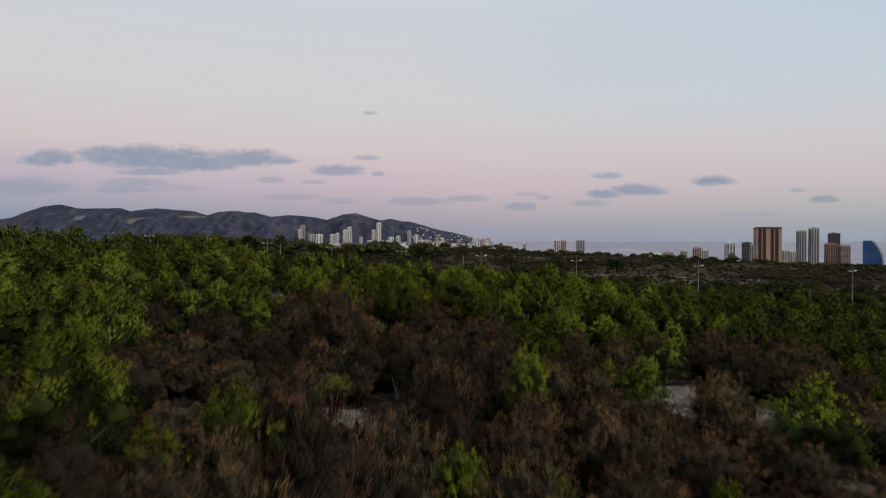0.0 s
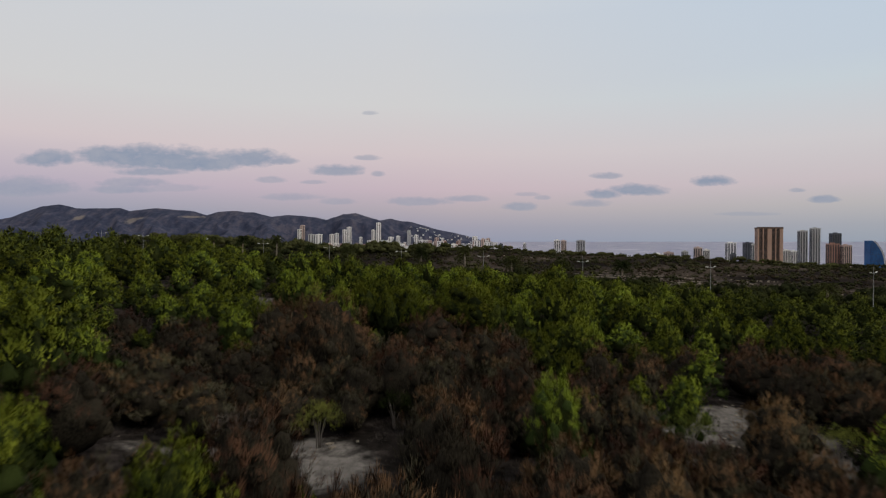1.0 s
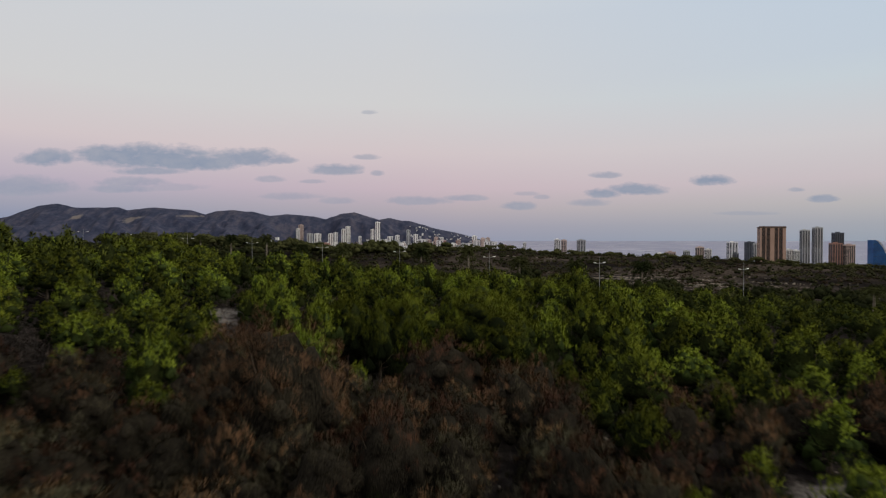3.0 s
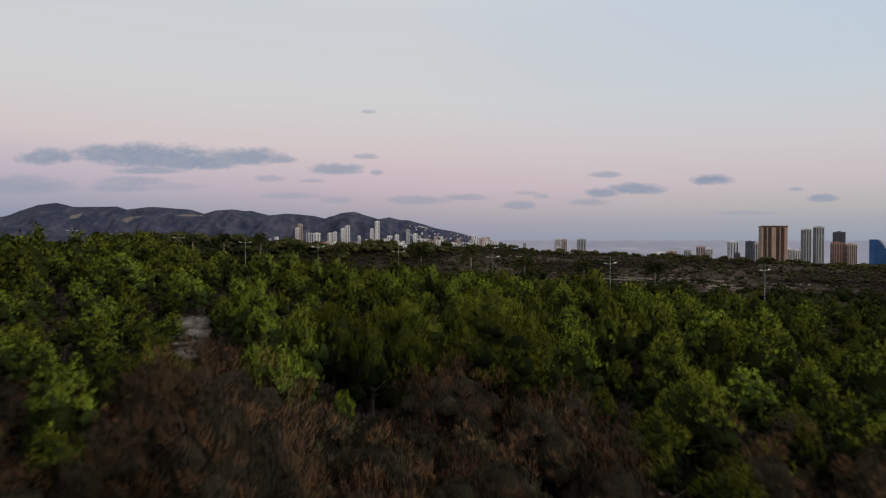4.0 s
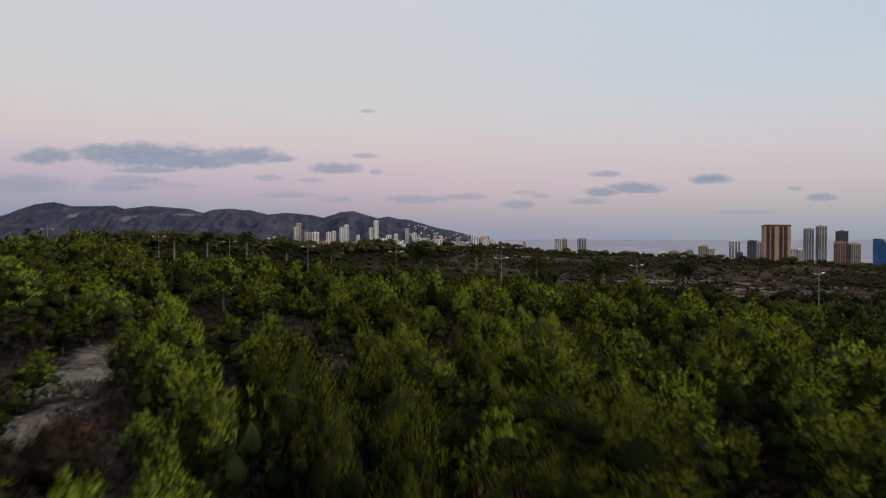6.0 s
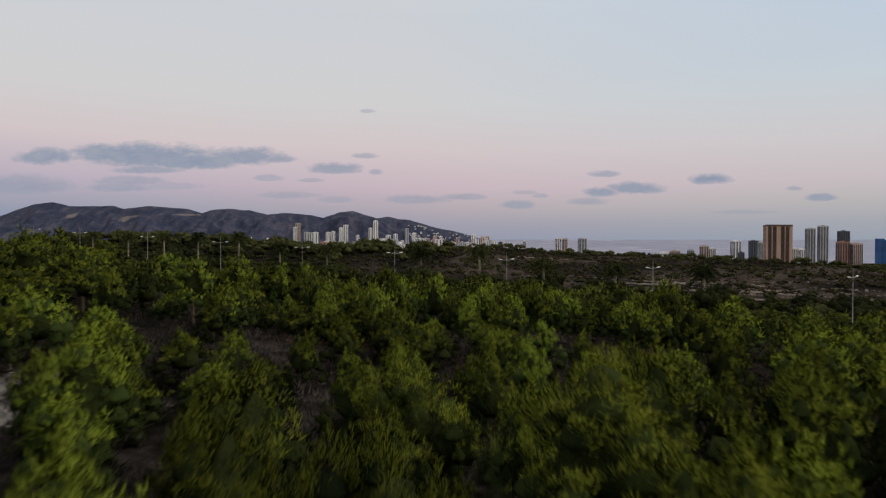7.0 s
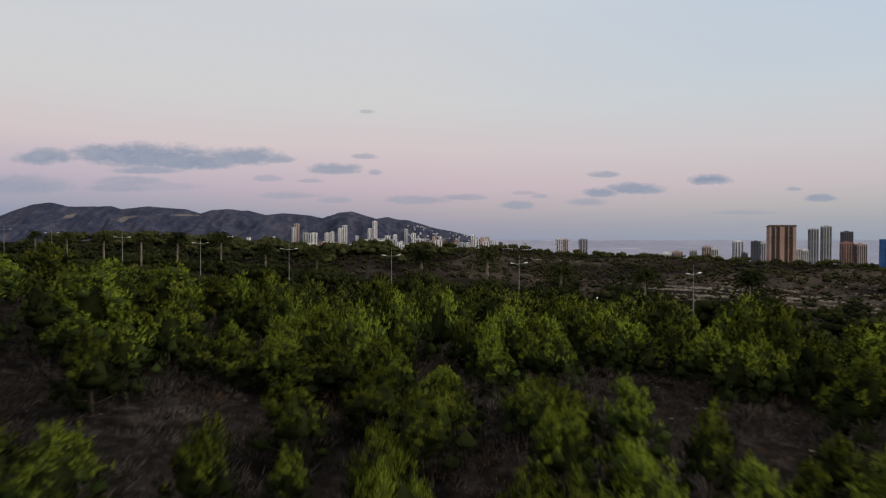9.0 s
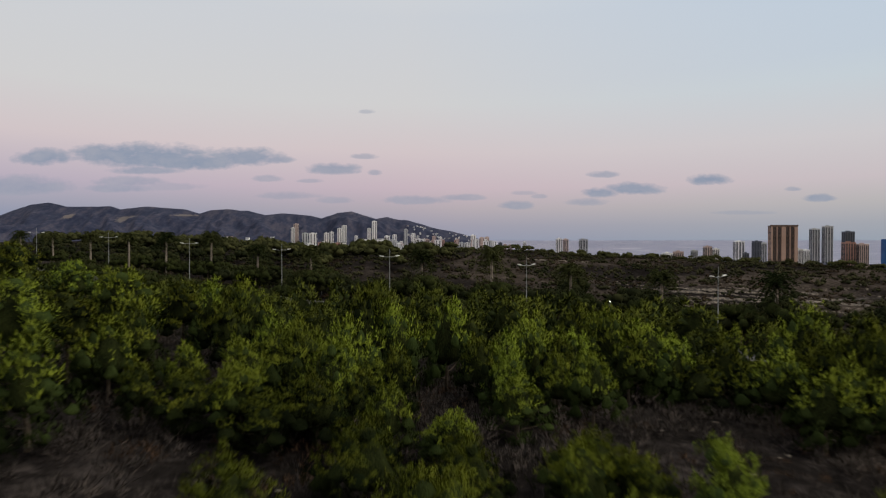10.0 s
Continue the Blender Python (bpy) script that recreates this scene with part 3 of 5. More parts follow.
def ground(x, y):
    x, y = np.asarray(x, dtype=float), np.asarray(y, dtype=float)
    X, Y = np.clip(x, -140, 140) / 50, np.clip(y, -40, 165) / 100
    near = 1.8 - 4.89 * X - 9.23 * Y + 1.81 * X * Y + 18.45 * Y ** 2 - 9.16 * Y ** 3
    near = near + 1.0 * np.exp(-((x - 2) ** 2 + (y - 97) ** 2) / 350) - 0.9 * np.exp(-((x - 15) ** 2 + (y - 50) ** 2) / 120) - 0.8 * np.exp(-((x + 12) ** 2 + (y - 39) ** 2) / 80)
    near = near + 4.5 * np.exp(-((x + 72) / 34) ** 2 - ((y - 168) / 38) ** 2)
    near = near + 0.25 * np.sin(x * 0.31 + 1.3) * np.sin(y * 0.27) + 0.12 * np.sin(x * 0.9 + y * 0.6) * np.sin(y * 0.8 - x * 0.4)
    near = near - 2.2 * np.exp(-((x - 6) / 20) ** 2 - ((y - 76) / 14) ** 2)
    near = near - 1.2 * np.exp(-((x + 15) / 9) ** 2 - ((y - 42.5) / 6) ** 2)
    along, across = road_frame(x, y)
    along_c = np.clip(along, -160, 260)
    rz = road_height(along_c)
    crest = 4.6 + 5.4 * smooth(-60, -150, x) - 0.030 * np.clip(x - 20, 0, 300) + 0.8 * np.sin(x * 0.021 + 0.6) + 0.5 * np.sin(x * 0.057)
    rise = smooth(12, 175 - 65 * smooth(40, 90, along), across)
    hill = rz + (crest - rz) * rise + rise * (0.8 * np.sin(across * 0.11 + x * 0.02) + 0.5 * np.sin(x * 0.13 + across * 0.05))
    z = near + (rz - near) * smooth(-38, -12, across)
    z = np.where(across > 10, hill, z)
    fall = smooth(190, 900, across)
    return z + (-62 - z) * fall


def bare_ground(x, y):
    """How bare and pale the soil is, 0 to 1: sandy clearings, a gully, stony terraces and a track on the far slope."""
    b = np.zeros_like(x)
    for cx, cy, rx, ry in ((17.5, 47, 2.4, 3.2), (21, 50.5, 5.0, 2.8), (23.5, 46.5, 3.5, 3.0), (-8.5, 39.0, 3.4, 1.7), (15.5, 38.5, 2.0, 2.5), (23.5, 41, 3, 2.5), (21, 31, 3, 2), (-14.5, 38.4, 4.6, 1.5), (-6.0, 35.6, 2.3, 3.2), (-25.3, 82, 2.3, 4.5), (-22.4, 75, 1.6, 4.0), (-26.6, 89, 2.3, 4)):
        b = np.maximum(b, np.exp(-(((x - cx) / rx) ** 2 + ((y - cy) / ry) ** 2)))
    along, across = road_frame(x, y)
    terrace = smooth(-0.7, 0.9, np.sin(across * 0.31 + along * 0.17) * 0.7 + np.sin(across * 0.8 + 0.8 * np.sin(along * 0.05))) * np.exp(-((along + 42) / 42) ** 2) * np.exp(-((across - 74) / 21) ** 2)
    track = np.exp(-((across - 120 - 0.12 * along - 6 * np.sin(along * 0.04)) / 2.5) ** 2) * smooth(18, 26, along) * smooth(58, 48, along)
    return np.maximum.reduce([b, 0.75 * terrace, 0.8 * track])


def brown_soil(x, y):
    """How far bare brown soil shows between the scrub of the far slope, 0 to 1."""
    along, across = road_frame(x, y)
    patch = smooth(-0.9, 0.9, np.sin(along * 0.07 + 2.0 * np.sin(across * 0.045)) + 0.7 * np.sin(across * 0.16 + along * 0.045))
    return smooth(22, 60, across) * smooth(230, 150, across) * smooth(110, 50, along) * patch


def steps(*spans):
    out = [np.arange(a, b, d) for a, b, d in spans]
    return np.concatenate(out)


gx = np.concatenate([-np.geomspace(5200, 100, 26), steps((-98, -48, 3.0), (-48, 48, 1.2), (48, 98, 3.0)), np.geomspace(100, 6000, 30)])
gy = np.concatenate([-np.geomspace(3000, 40, 8), steps((-36, 8, 3.0), (8, 125, 1.2), (125, 210, 2.0), (210, 420, 4.0)), np.geomspace(424, 4960, 34)])
GX, GY = np.meshgrid(gx, gy)
GZ = ground(GX, GY)
rows, cols = GX.shape
k = np.arange(rows * cols).reshape(rows, cols)
quads = np.stack([k[:-1, :-1], k[:-1, 1:], k[1:, 1:], k[1:, :-1]], -1).reshape(-1, 4)
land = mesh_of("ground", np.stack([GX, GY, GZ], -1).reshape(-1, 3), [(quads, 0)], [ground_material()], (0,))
for name, share in (("bare", bare_ground), ("soil", brown_soil)):
    land.attributes.new(name, "FLOAT", "POINT").data.foreach_set("value", share(GX, GY).ravel().astype(np.float32))
tagged(new("ground", land), "heath ground with dark litter and pale sandy clearings", "ground", kind="structure")

# the sea: shallow bay that climbs to the horizon
sx, sy = np.linspace(-400, 5200, 40), np.linspace(1750, 4960, 60)
SX, SY = np.meshgrid(sx, sy)
SZ = -58 + 69.3 * np.clip((SY - 2000) / 2960, 0, 1) ** 1.6
k = np.arange(SX.size).reshape(SX.shape)
quads = np.stack([k[:-1, :-1], k[:-1, 1:], k[1:, 1:], k[1:, :-1]], -1).reshape(-1, 4)
tagged(new("water", mesh_of("water", np.stack([SX, SY, SZ], -1).reshape(-1, 3), [(quads, 0)], [sea_material()], (0,))), "calm mauve-blue sea at dusk reaching the horizon", "sea", kind="structure")

# ---- distance: mountain range, town, towers ----
RANGE_X = [-5000, -4200, -3780, -3349, -3091, -2962, -2833, -2489, -2425, -2231, -1930, -1823, -1737, -1629, -1457, -1328, -1199, -984, -898, -769, -674, -554, -490, -404, -318, -232, -81, 91, 263, 392, 520]
RANGE_Z = [60, 110, 140, 201, 287, 300, 268, 270, 250, 270, 248, 216, 244, 248, 236, 207, 218, 201, 182, 227, 236, 197, 177, 188, 171, 162, 119, 81, 34, -10, -60]


def range_height(x, y):
    top = np.interp(x, RANGE_X, RANGE_Z)
    spur = 170 * np.sin(x / 118.0 + 0.9 * np.sin(x / 61.0)) + 70 * np.sin(x / 43.0 + 2.0 + y / 260.0) + 28 * np.sin(x / 17.0 + y / 90.0)
    t = np.clip((y - 3560 + spur * np.clip((4450 - y) / 900, 0, 1)) / 890, 0, 1)
    z = -60 + (top + 60) * (0.35 * t + 0.65 * t ** 1.7)
    rough = 5 * np.sin(x / 29.0 + 1.0) * np.sin(y / 71.0 + x / 90.0)
    return z + rough * np.clip(t * 1.3, 0, 1) * np.clip((4420 - y) / 200, 0, 1) - np.clip(y - 4450, 0, 999) * 0.35


def mountain_material():
    mat = bpy.data.materials.new("hazy_scrubby_limestone")
    mat.use_nodes = True
    n = Nodes(mat.node_tree)
    bsdf = n.t.nodes["Principled BSDF"]
    vec = n.add("ShaderNodeTexCoord").outputs["Object"]
    mp = n.add("ShaderNodeMapping", Scale=(0.016, 0.006, 0.007), Rotation=(0, radians(38), 0))
    n.link(vec, mp.inputs[0])
    strata, fine = n.noise(mp.outputs[0], 1.0, 8.0, 0.68), n.noise(vec, 0.03, 6.0, 0.7)
    f = n.m("MULTIPLY_ADD", n.m("SUBTRACT", fine, 0.5), 0.5, strata, clamp=True)
    # the blue of these slope colours is distance haze, painted in
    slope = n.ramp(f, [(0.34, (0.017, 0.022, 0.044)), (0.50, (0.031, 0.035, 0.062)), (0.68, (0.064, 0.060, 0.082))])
    bare = n.add("ShaderNodeAttribute")
    bare.attribute_name = "bare"
    edge = n.m("MULTIPLY", n.m("SUBTRACT", n.m("MULTIPLY_ADD", n.m("SUBTRACT", fine, 0.5), 1.5, bare.outputs["Fac"]), 0.4), 4.0, clamp=True)
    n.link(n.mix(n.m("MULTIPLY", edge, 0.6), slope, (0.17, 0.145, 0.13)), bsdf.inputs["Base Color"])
    bsdf.inputs["Roughness"].default_value = 1.0
    bsdf.inputs["Specular IOR Level"].default_value = 0.1
    return mat


mx, my = np.linspace(-5000, 520, 560), np.concatenate([np.linspace(3300, 4450, 70), np.linspace(4470, 4900, 6)])
MX, MY = np.meshgrid(mx, my)
k = np.arange(MX.size).reshape(MX.shape)
quads = np.stack([k[:-1, :-1], k[:-1, 1:], k[1:, 1:], k[1:, :-1]], -1).reshape(-1, 4)
MZ = range_height(MX, MY)
# slanting ribs and gullies of rock
ribs = np.array([noise.ridged_multi_fractal(Vector(((x + 0.9 * z) / 210.0, y / 330.0, z / 420.0)), 1.0, 2.1, 5, 1.0, 2.0) for x, y, z in zip(MX.ravel(), MY.ravel(), MZ.ravel())]).reshape(MX.shape)
MZ = MZ + 48 * (ribs - 1.1) * np.clip((MZ + 60) / 90, 0, 1) * np.clip((4450 - MY) / 260, 0.12, 1) * np.clip((520 - MX) / 500, 0, 1)
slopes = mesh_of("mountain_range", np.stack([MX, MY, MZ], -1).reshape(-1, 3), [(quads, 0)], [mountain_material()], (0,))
scar = np.zeros_like(MX)
for cx, cz, rx, rz in ((-2320, 168, 62, 30), (-2270, 186, 52, 12), (-2700, 190, 40, 22), (-1900, 200, 90, 9)):
    scar = np.maximum(scar, np.exp(-(((MX - cx) / rx) ** 2 + ((MZ - cz) / rz) ** 2)))
slopes.attributes.new("bare", "FLOAT", "POINT").data.foreach_set("value", scar.ravel().astype(np.float32))
tagged(new("mountain_range", slopes), "bluish limestone mountain range with a pale quarry scar", "mountains", kind="structure")

WALLS = {
    "brown": surface("salmon_brown_plaster", (0.42, 0.28, 0.22), (0.56, 0.39, 0.31), 0.02, 0.4, 0.8, 0.0),
    "white": surface("white_plaster", (0.76, 0.75, 0.74), (0.88, 0.87, 0.86), 0.02, 0.4, 0.8, 0.0, "object"),
    "grey": surface("pale_grey_plaster", (0.42, 0.43, 0.44), (0.58, 0.59, 0.60), 0.02, 0.4, 0.8, 0.0, "object"),
    "pink": surface("pinkish_plaster", (0.46, 0.35, 0.32), (0.64, 0.52, 0.47), 0.02, 0.4, 0.8, 0.0, "object"),
    "dark": surface("dark_slate_cladding", (0.07, 0.08, 0.10), (0.13, 0.145, 0.17), 0.02, 0.4, 0.5, 0.0),
    "umber": surface("dark_brown_plaster", (0.10, 0.068, 0.055), (0.17, 0.115, 0.09), 0.02, 0.4, 0.8, 0.0),
    "brick": surface("red_brown_plaster", (0.36, 0.21, 0.17), (0.48, 0.29, 0.24), 0.02, 0.4, 0.8, 0.0),
}
GLASS = surface("dark_window_glass", (0.030, 0.034, 0.042), (0.075, 0.080, 0.095), 0.05, 0.6, 0.25, 0.0, "island")
BLUE = surface("blue_mirror_glass", (0.015, 0.06, 0.20), (0.04, 0.16, 0.42), 0.03, 0.3, 0.15, 0.0, "island")
BASE = -62.0


def tower(x, y, w, top, wall, bays=3, depth=0.6, storey=3.2, roof=True, label="", category="tower", group="tower blocks by the sea", open_share=0.62):
    """A tower block: body, roof house, and on the seen faces stacks of windows with a slab edge at each storey; wider
    dark glass imitates the flank's shade.
    """
    t = thing("tower_block", label, category, group)
    h, d = top - BASE, w * depth
    t.matrix_world = pose(x, y, BASE)
    mats = [WALLS[wall], GLASS]
    g = Geo()
    box(g, -w / 2, w / 2, 0, d, 0, h)
    box(g, -w / 2 - 0.3, w / 2 + 0.3, -0.3, d + 0.3, h, h + 1.0)
    part("wall", g.mesh("wall", mats), t)
    if roof:
        g = Geo()
        box(g, -w * 0.22, w * 0.12, d * 0.3, d * 0.7, h + 1.0, h + 3.4)
        part("roof_house", g.mesh("roof_house", mats), t)
    floors = max(3, int(h / storey) - 1)
    for face in ("front", "flank"):
        n = bays if face == "front" else max(1, int(bays * depth + 0.5))
        span = w if face == "front" else d
        g = Geo()
        # the flank gets more dark glass, standing in for its shaded side
        bw = span / n * (open_share if face == "front" else 0.85)
        box(g, -bw / 2, bw / 2, -0.25, 0.2, 3.0, h - 2.5, 1)
        for f in range(floors):
            z = 3.0 + f * storey
            box(g, -bw / 2 - 0.1, bw / 2 + 0.1, -1.0, 0.1, z, z + 0.6, 0)
        me = g.mesh("balcony_column", mats)
        for b in range(n):
            s = part("balcony_column", me, t)
            off = (b + 0.5) * span / n
            if face == "front":
                s.matrix_local = pose(-w / 2 + off, 0, 0)
            else:
                left = x > 0
                s.matrix_local = pose(-w / 2 if left else w / 2, off, 0, 0, 0, -90 if left else 90)
    return t


def twin_tower(x, y, w, top, label):
    """A brown tower with plain salmon corners, two deep balcony stacks between them and a dark notched crown."""
    t = thing("tower_block", label, "tower", "tower blocks by the sea")
    t.matrix_world = pose(x, y, BASE)
    h, d = top - BASE, w * 0.5
    mats = [WALLS["brown"], GLASS, WALLS["umber"]]
    g = Geo()
    box(g, -w / 2, w / 2, 2.0, d, 0, h)
    part("wall", g.mesh("wall", mats), t)
    for lo, hi in ((-0.5, -0.40), (-0.10, -0.04), (0.26, 0.5)):
        g = Geo()
        box(g, lo * w, hi * w, 0, 2.1, 0, h - 1.0)
        part("pier", g.mesh("pier", mats), t, "plain salmon plaster pier")
    for lo, hi in ((-0.40, -0.10), (-0.04, 0.26)):
        g = Geo()
        for f in range(int(h / 3.1) - 1):
            z = 2.0 + 3.1 * f
            box(g, lo * w, hi * w, 0.5, 2.05, z, z + 1.25, 2)
            box(g, lo * w + 0.6, hi * w - 0.6, 1.9, 2.04, z + 1.3, z + 2.9, 1)
        part("balcony_column", g.mesh("balcony_column", mats), t, "deep shaded balconies with brown parapets")
    g = Geo()
    for f in range(int(h / 3.1) - 1):
        box(g, -w / 2 - 0.12, -w / 2 + 0.1, 0, 3.0, 3.2 + 3.1 * f, 4.9 + 3.1 * f, 1)
    stack = g.mesh("glazing", mats)
    for q in (0.2, 0.45, 0.7):
        part("glazing", stack, t).location = (0, q * d, 0)
    g = Geo()
    box(g, -w / 2 - 0.5, w / 2 + 0.5, -0.5, d + 0.5, h - 1.0, h + 1.6, 2)
    for k in range(6):
        q = -0.46 + 0.184 * k
        box(g, (q - 0.05) * w, (q + 0.05) * w, -0.5, d * 0.4, h + 1.6, h + 3.4, 2)
    part("crown", g.mesh("crown", mats), t, "dark notched crown")


for x, y in ((836, 1500), (871, 1504)):
    twin_tower(x, y, 33, 47, "tall salmon-brown twin tower with dark balcony stacks")
for x, y, w, top, wall, bays, label in (
        (1128, 1800, 27, 46, "grey", 3, "pale grey slab tower with narrow window stacks"), (1167, 1800, 28, 54, "grey", 3, "pale grey slab tower with narrow window stacks"),
        (1252, 1830, 32, 38, "dark", 4, "grey tower standing behind a brick-coloured block"), (1060, 1560, 30, 6, "brick", 4, "red-brown and white balcony block"),
        (1088, 1550, 28, 2, "pink", 5, "pinkish balcony block beside a red-brown one"), (1004, 1680, 22, -13, "white", 4, "low white apartment block"),
        (1056, 1730, 18, -16, "white", 3, "low white apartment block"), (1009, 1900, 28, 8.4, "dark", 3, "dark glazed tower beside the brown twins"),
        (962, 1780, 14, 4, "grey", 2, "pale grey tower by the sea"), (747, 1480, 14, -20, "dark", 2, "low dark block beside the towers"), (1004, 2000, 34, 8, "white", 3, "white and pink stepped tower"),
        (724, 1630, 22, -5, "pink", 3, "pinkish apartment block by the sea"), (770, 1680, 18, -12, "white", 3, "white apartment block by the sea"), (665, 1580, 17, -15, "grey", 3, "small grey apartment block"),
        (582, 1480, 24, -16, "pink", 4, "long low apartment block"), (555, 1480, 24, -20, "white", 4, "long low apartment block")):
    tower(x, y, w * 0.9, top, wall, bays, label=label)
for x, y, w, top, wall, label in ((424, 2130, 24, 18, "white", "white and dark tower by the sea"), (454, 2160, 22, 16, "pink", "white and dark tower by the sea"), (512, 2130, 34, 16, "grey", "grey tower with pale corner stacks"),
                                  (367, 2580, 16, 5, "white", "slim white tower by the sea"), (261, 2580, 20, 2, "dark", "dark apartment block by the sea"), (281, 2580, 16, -5, "pink", "low pinkish apartment block by the sea"), (304, 2580, 22, -8, "pink", "low pinkish apartment block by the sea")):
    tower(x, y, w * 0.85, top, wall, 3, label=label)

CITY = [(-706, 2830, 18, 72), (-694, 2840, 22, 91), (-660, 2880, 28, 48), (-611, 2830, 32, 47), (-556, 2880, 22, 48), (-540, 2930, 18, 54), (-483, 2830, 20, 69), (-463, 2840, 22, 83), (-411, 2880, 15, 34),
        (-348, 2880, 17, 70), (-320, 2860, 22, 105), (-260, 2880, 25, 34), (-228, 2930, 20, 40), (-172, 2930, 18, 68), (-133, 2880, 20, 45), (-110, 2880, 12, 34)]
EAST = [(-62, 2780, 19, 17), (-32, 2980, 21, 32), (-1, 2880, 15, 29), (81, 2780, 14, 17), (166, 2980, 26, 38), (199, 2830, 22, 26), (226, 2860, 20, 28)]
for x, y, w, top in CITY + EAST:
    tower(x, y, w, top, ("white", "grey", "white", "pink", "white")[int(w + top) % 5] if top > 25 else "pink", 2, 0.7, 4.0, open_share=0.3, label="white high-rise of the far town", group="high-rises of the far town")
rng = np.random.default_rng(5)
for i in range(110):
    x = rng.uniform(-640, 250)
    top = rng.uniform(-22, 22) if x > -450 else rng.uniform(-22, 6)
    tower(x, rng.uniform(2650, 3050), rng.uniform(14, 34), top, rng.choice(["white", "white", "pink", "grey", "white", "brick"]), 2, 0.7, 4.5, bool(i % 2), "mid-rise block of the far town", "apartment block", "blocks of the far town", 0.3)


def sail_tower(x, y, w, top):
    """A blue glass tower whose seaward edge leans over in a curve, trimmed by a white ribbed band."""
    t = thing("sail_tower", "blue glass tower with a curved sail-like white edge", "tower")
    t.matrix_world = pose(x, y, BASE)
    h, d = top - BASE, 22.0
    f = np.linspace(0, 1, 16)
    right = w * (1 - 0.80 * f ** 2.6)
    for name, lo, hi, mat in (("wall", 0 * f, right, BLUE), ("curved_edge", right, right + 4.5 * (1 - 0.3 * f), WALLS["white"])):
        g = Geo()
        V = np.stack([np.stack([e, 0 * f + yy, f * h], 1) for yy in (0, d) for e in (lo, hi)])
        k = np.arange(15)
        for a, b in ((0, 1), (3, 2), (1, 3), (2, 0)):
            g.add(V[[a, b]].reshape(-1, 3), np.stack([k, k + 16, k + 17, k + 1], 1))
        g.add([(lo[-1], 0, h), (hi[-1], 0, h), (hi[-1], d, h), (lo[-1], d, h)], [(0, 1, 2, 3)])
        part(name, g.mesh(name, [mat]), t)
    for i in range(1, 24):
        z = h * i / 24
        r = np.interp(i / 24, f, right)
        g = Geo()
        box(g, 0.2, r, -0.25, 0.05, z, z + 0.5)
        part("floor_band", g.mesh("floor_band", [GLASS]), t)
        g = Geo()
        box(g, r + 0.6, r + 4.0, -0.3, 0.1, z, z + 1.6)
        part("rib", g.mesh("rib", [GLASS]), t)


sail_tower(1171, 1580, 40, 15)


# ---- villas on the end of the range, and low white buildings on the plain ----
def villa(x, y, z, w, h, label, group):
    t = thing("villa", label, "house", group)
    t.matrix_world = pose(x, y, z, 0, 0, rng.uniform(-20, 20))
    g = Geo()
    box(g, -w / 2, w / 2, 0, w * 0.6, -14, h)
    part("wall", g.mesh("wall", [WALLS["white"]]), t)
    g = Geo()
    box(g, -w / 2 - 0.6, w / 2 + 0.6, -0.6, w * 0.6 + 0.6, h, h + 0.9)
    part("roof", g.mesh("roof", [WALLS["brick"] if rng.random() < 0.4 else WALLS["white"]]), t)
    for q in (-0.28, 0.05, 0.3):
        g = Geo()
        box(g, q * w - w * 0.07, q * w + w * 0.07, -0.15, 0.1, h * 0.3, h * 0.75)
        part("window", g.mesh("window", [GLASS]), t)


def slope_height(x, y):
    """Height of the range's surface at the nearest point of its grid."""
    return float(MZ[int(np.abs(my - y).argmin()), int(np.abs(mx - x).argmin())])


for i in range(70):
    x = rng.uniform(-260, 230)
    y = rng.uniform(3900, 4400)
    villa(x, y, slope_height(x, y) + 1, rng.uniform(6, 15), rng.uniform(3.5, 6.5), "white villa on the scrubby hillside", "hillside villas")
for i in range(12):
    x = rng.uniform(-1420, -1000) if i > 6 else rng.uniform(-1420, -1240)
    y = rng.uniform(3420, 3700)
    villa(x, y, max(slope_height(x, y), rng.uniform(14, 34)), rng.uniform(10, 24) * (2.6 if i < 4 else 1), rng.uniform(2.5, 4.5), "low white building at the mountain's foot", "low buildings below the mountains")

# ---- road, kerbs, lamps ----
al = np.arange(-150, 255, 3.0)


def strip(name, c0, c1, lift, mat, thick, label, category, span=(-999, 999)):
    a = al[(al >= span[0]) & (al <= span[1])]
    z = road_height(a) + lift
    P = [np.stack([LINE_X + ALONG[0] * a + ACROSS[0] * c, LINE_Y + ALONG[1] * a + ACROSS[1] * c, z + dz2], 1) for c, dz2 in ((c0, -thick), (c0, 0), (c1, 0), (c1, -thick))]
    k, n = np.arange(len(a) - 1), len(a)
    F = np.concatenate([np.stack([j * n + k, j * n + k + 1, (j + 1) * n + k + 1, (j + 1) * n + k], 1) for j in range(3)])
    return tagged(new(name, mesh_of(name, np.concatenate(P), [(F, 0)], [mat])), label, category, kind="structure")


strip("road", -4.5, 4.5, 0.06, M["asphalt"], 0.5, "grey asphalt road behind the pines", "road")
strip("kerb_near", -5.0, -4.5, 0.20, M["kerb"], 0.5, "pale stone kerb along the road", "kerb")
strip("kerb_far", 4.5, 5.0, 0.20, M["kerb"], 0.5, "pale stone kerb along the road", "kerb")


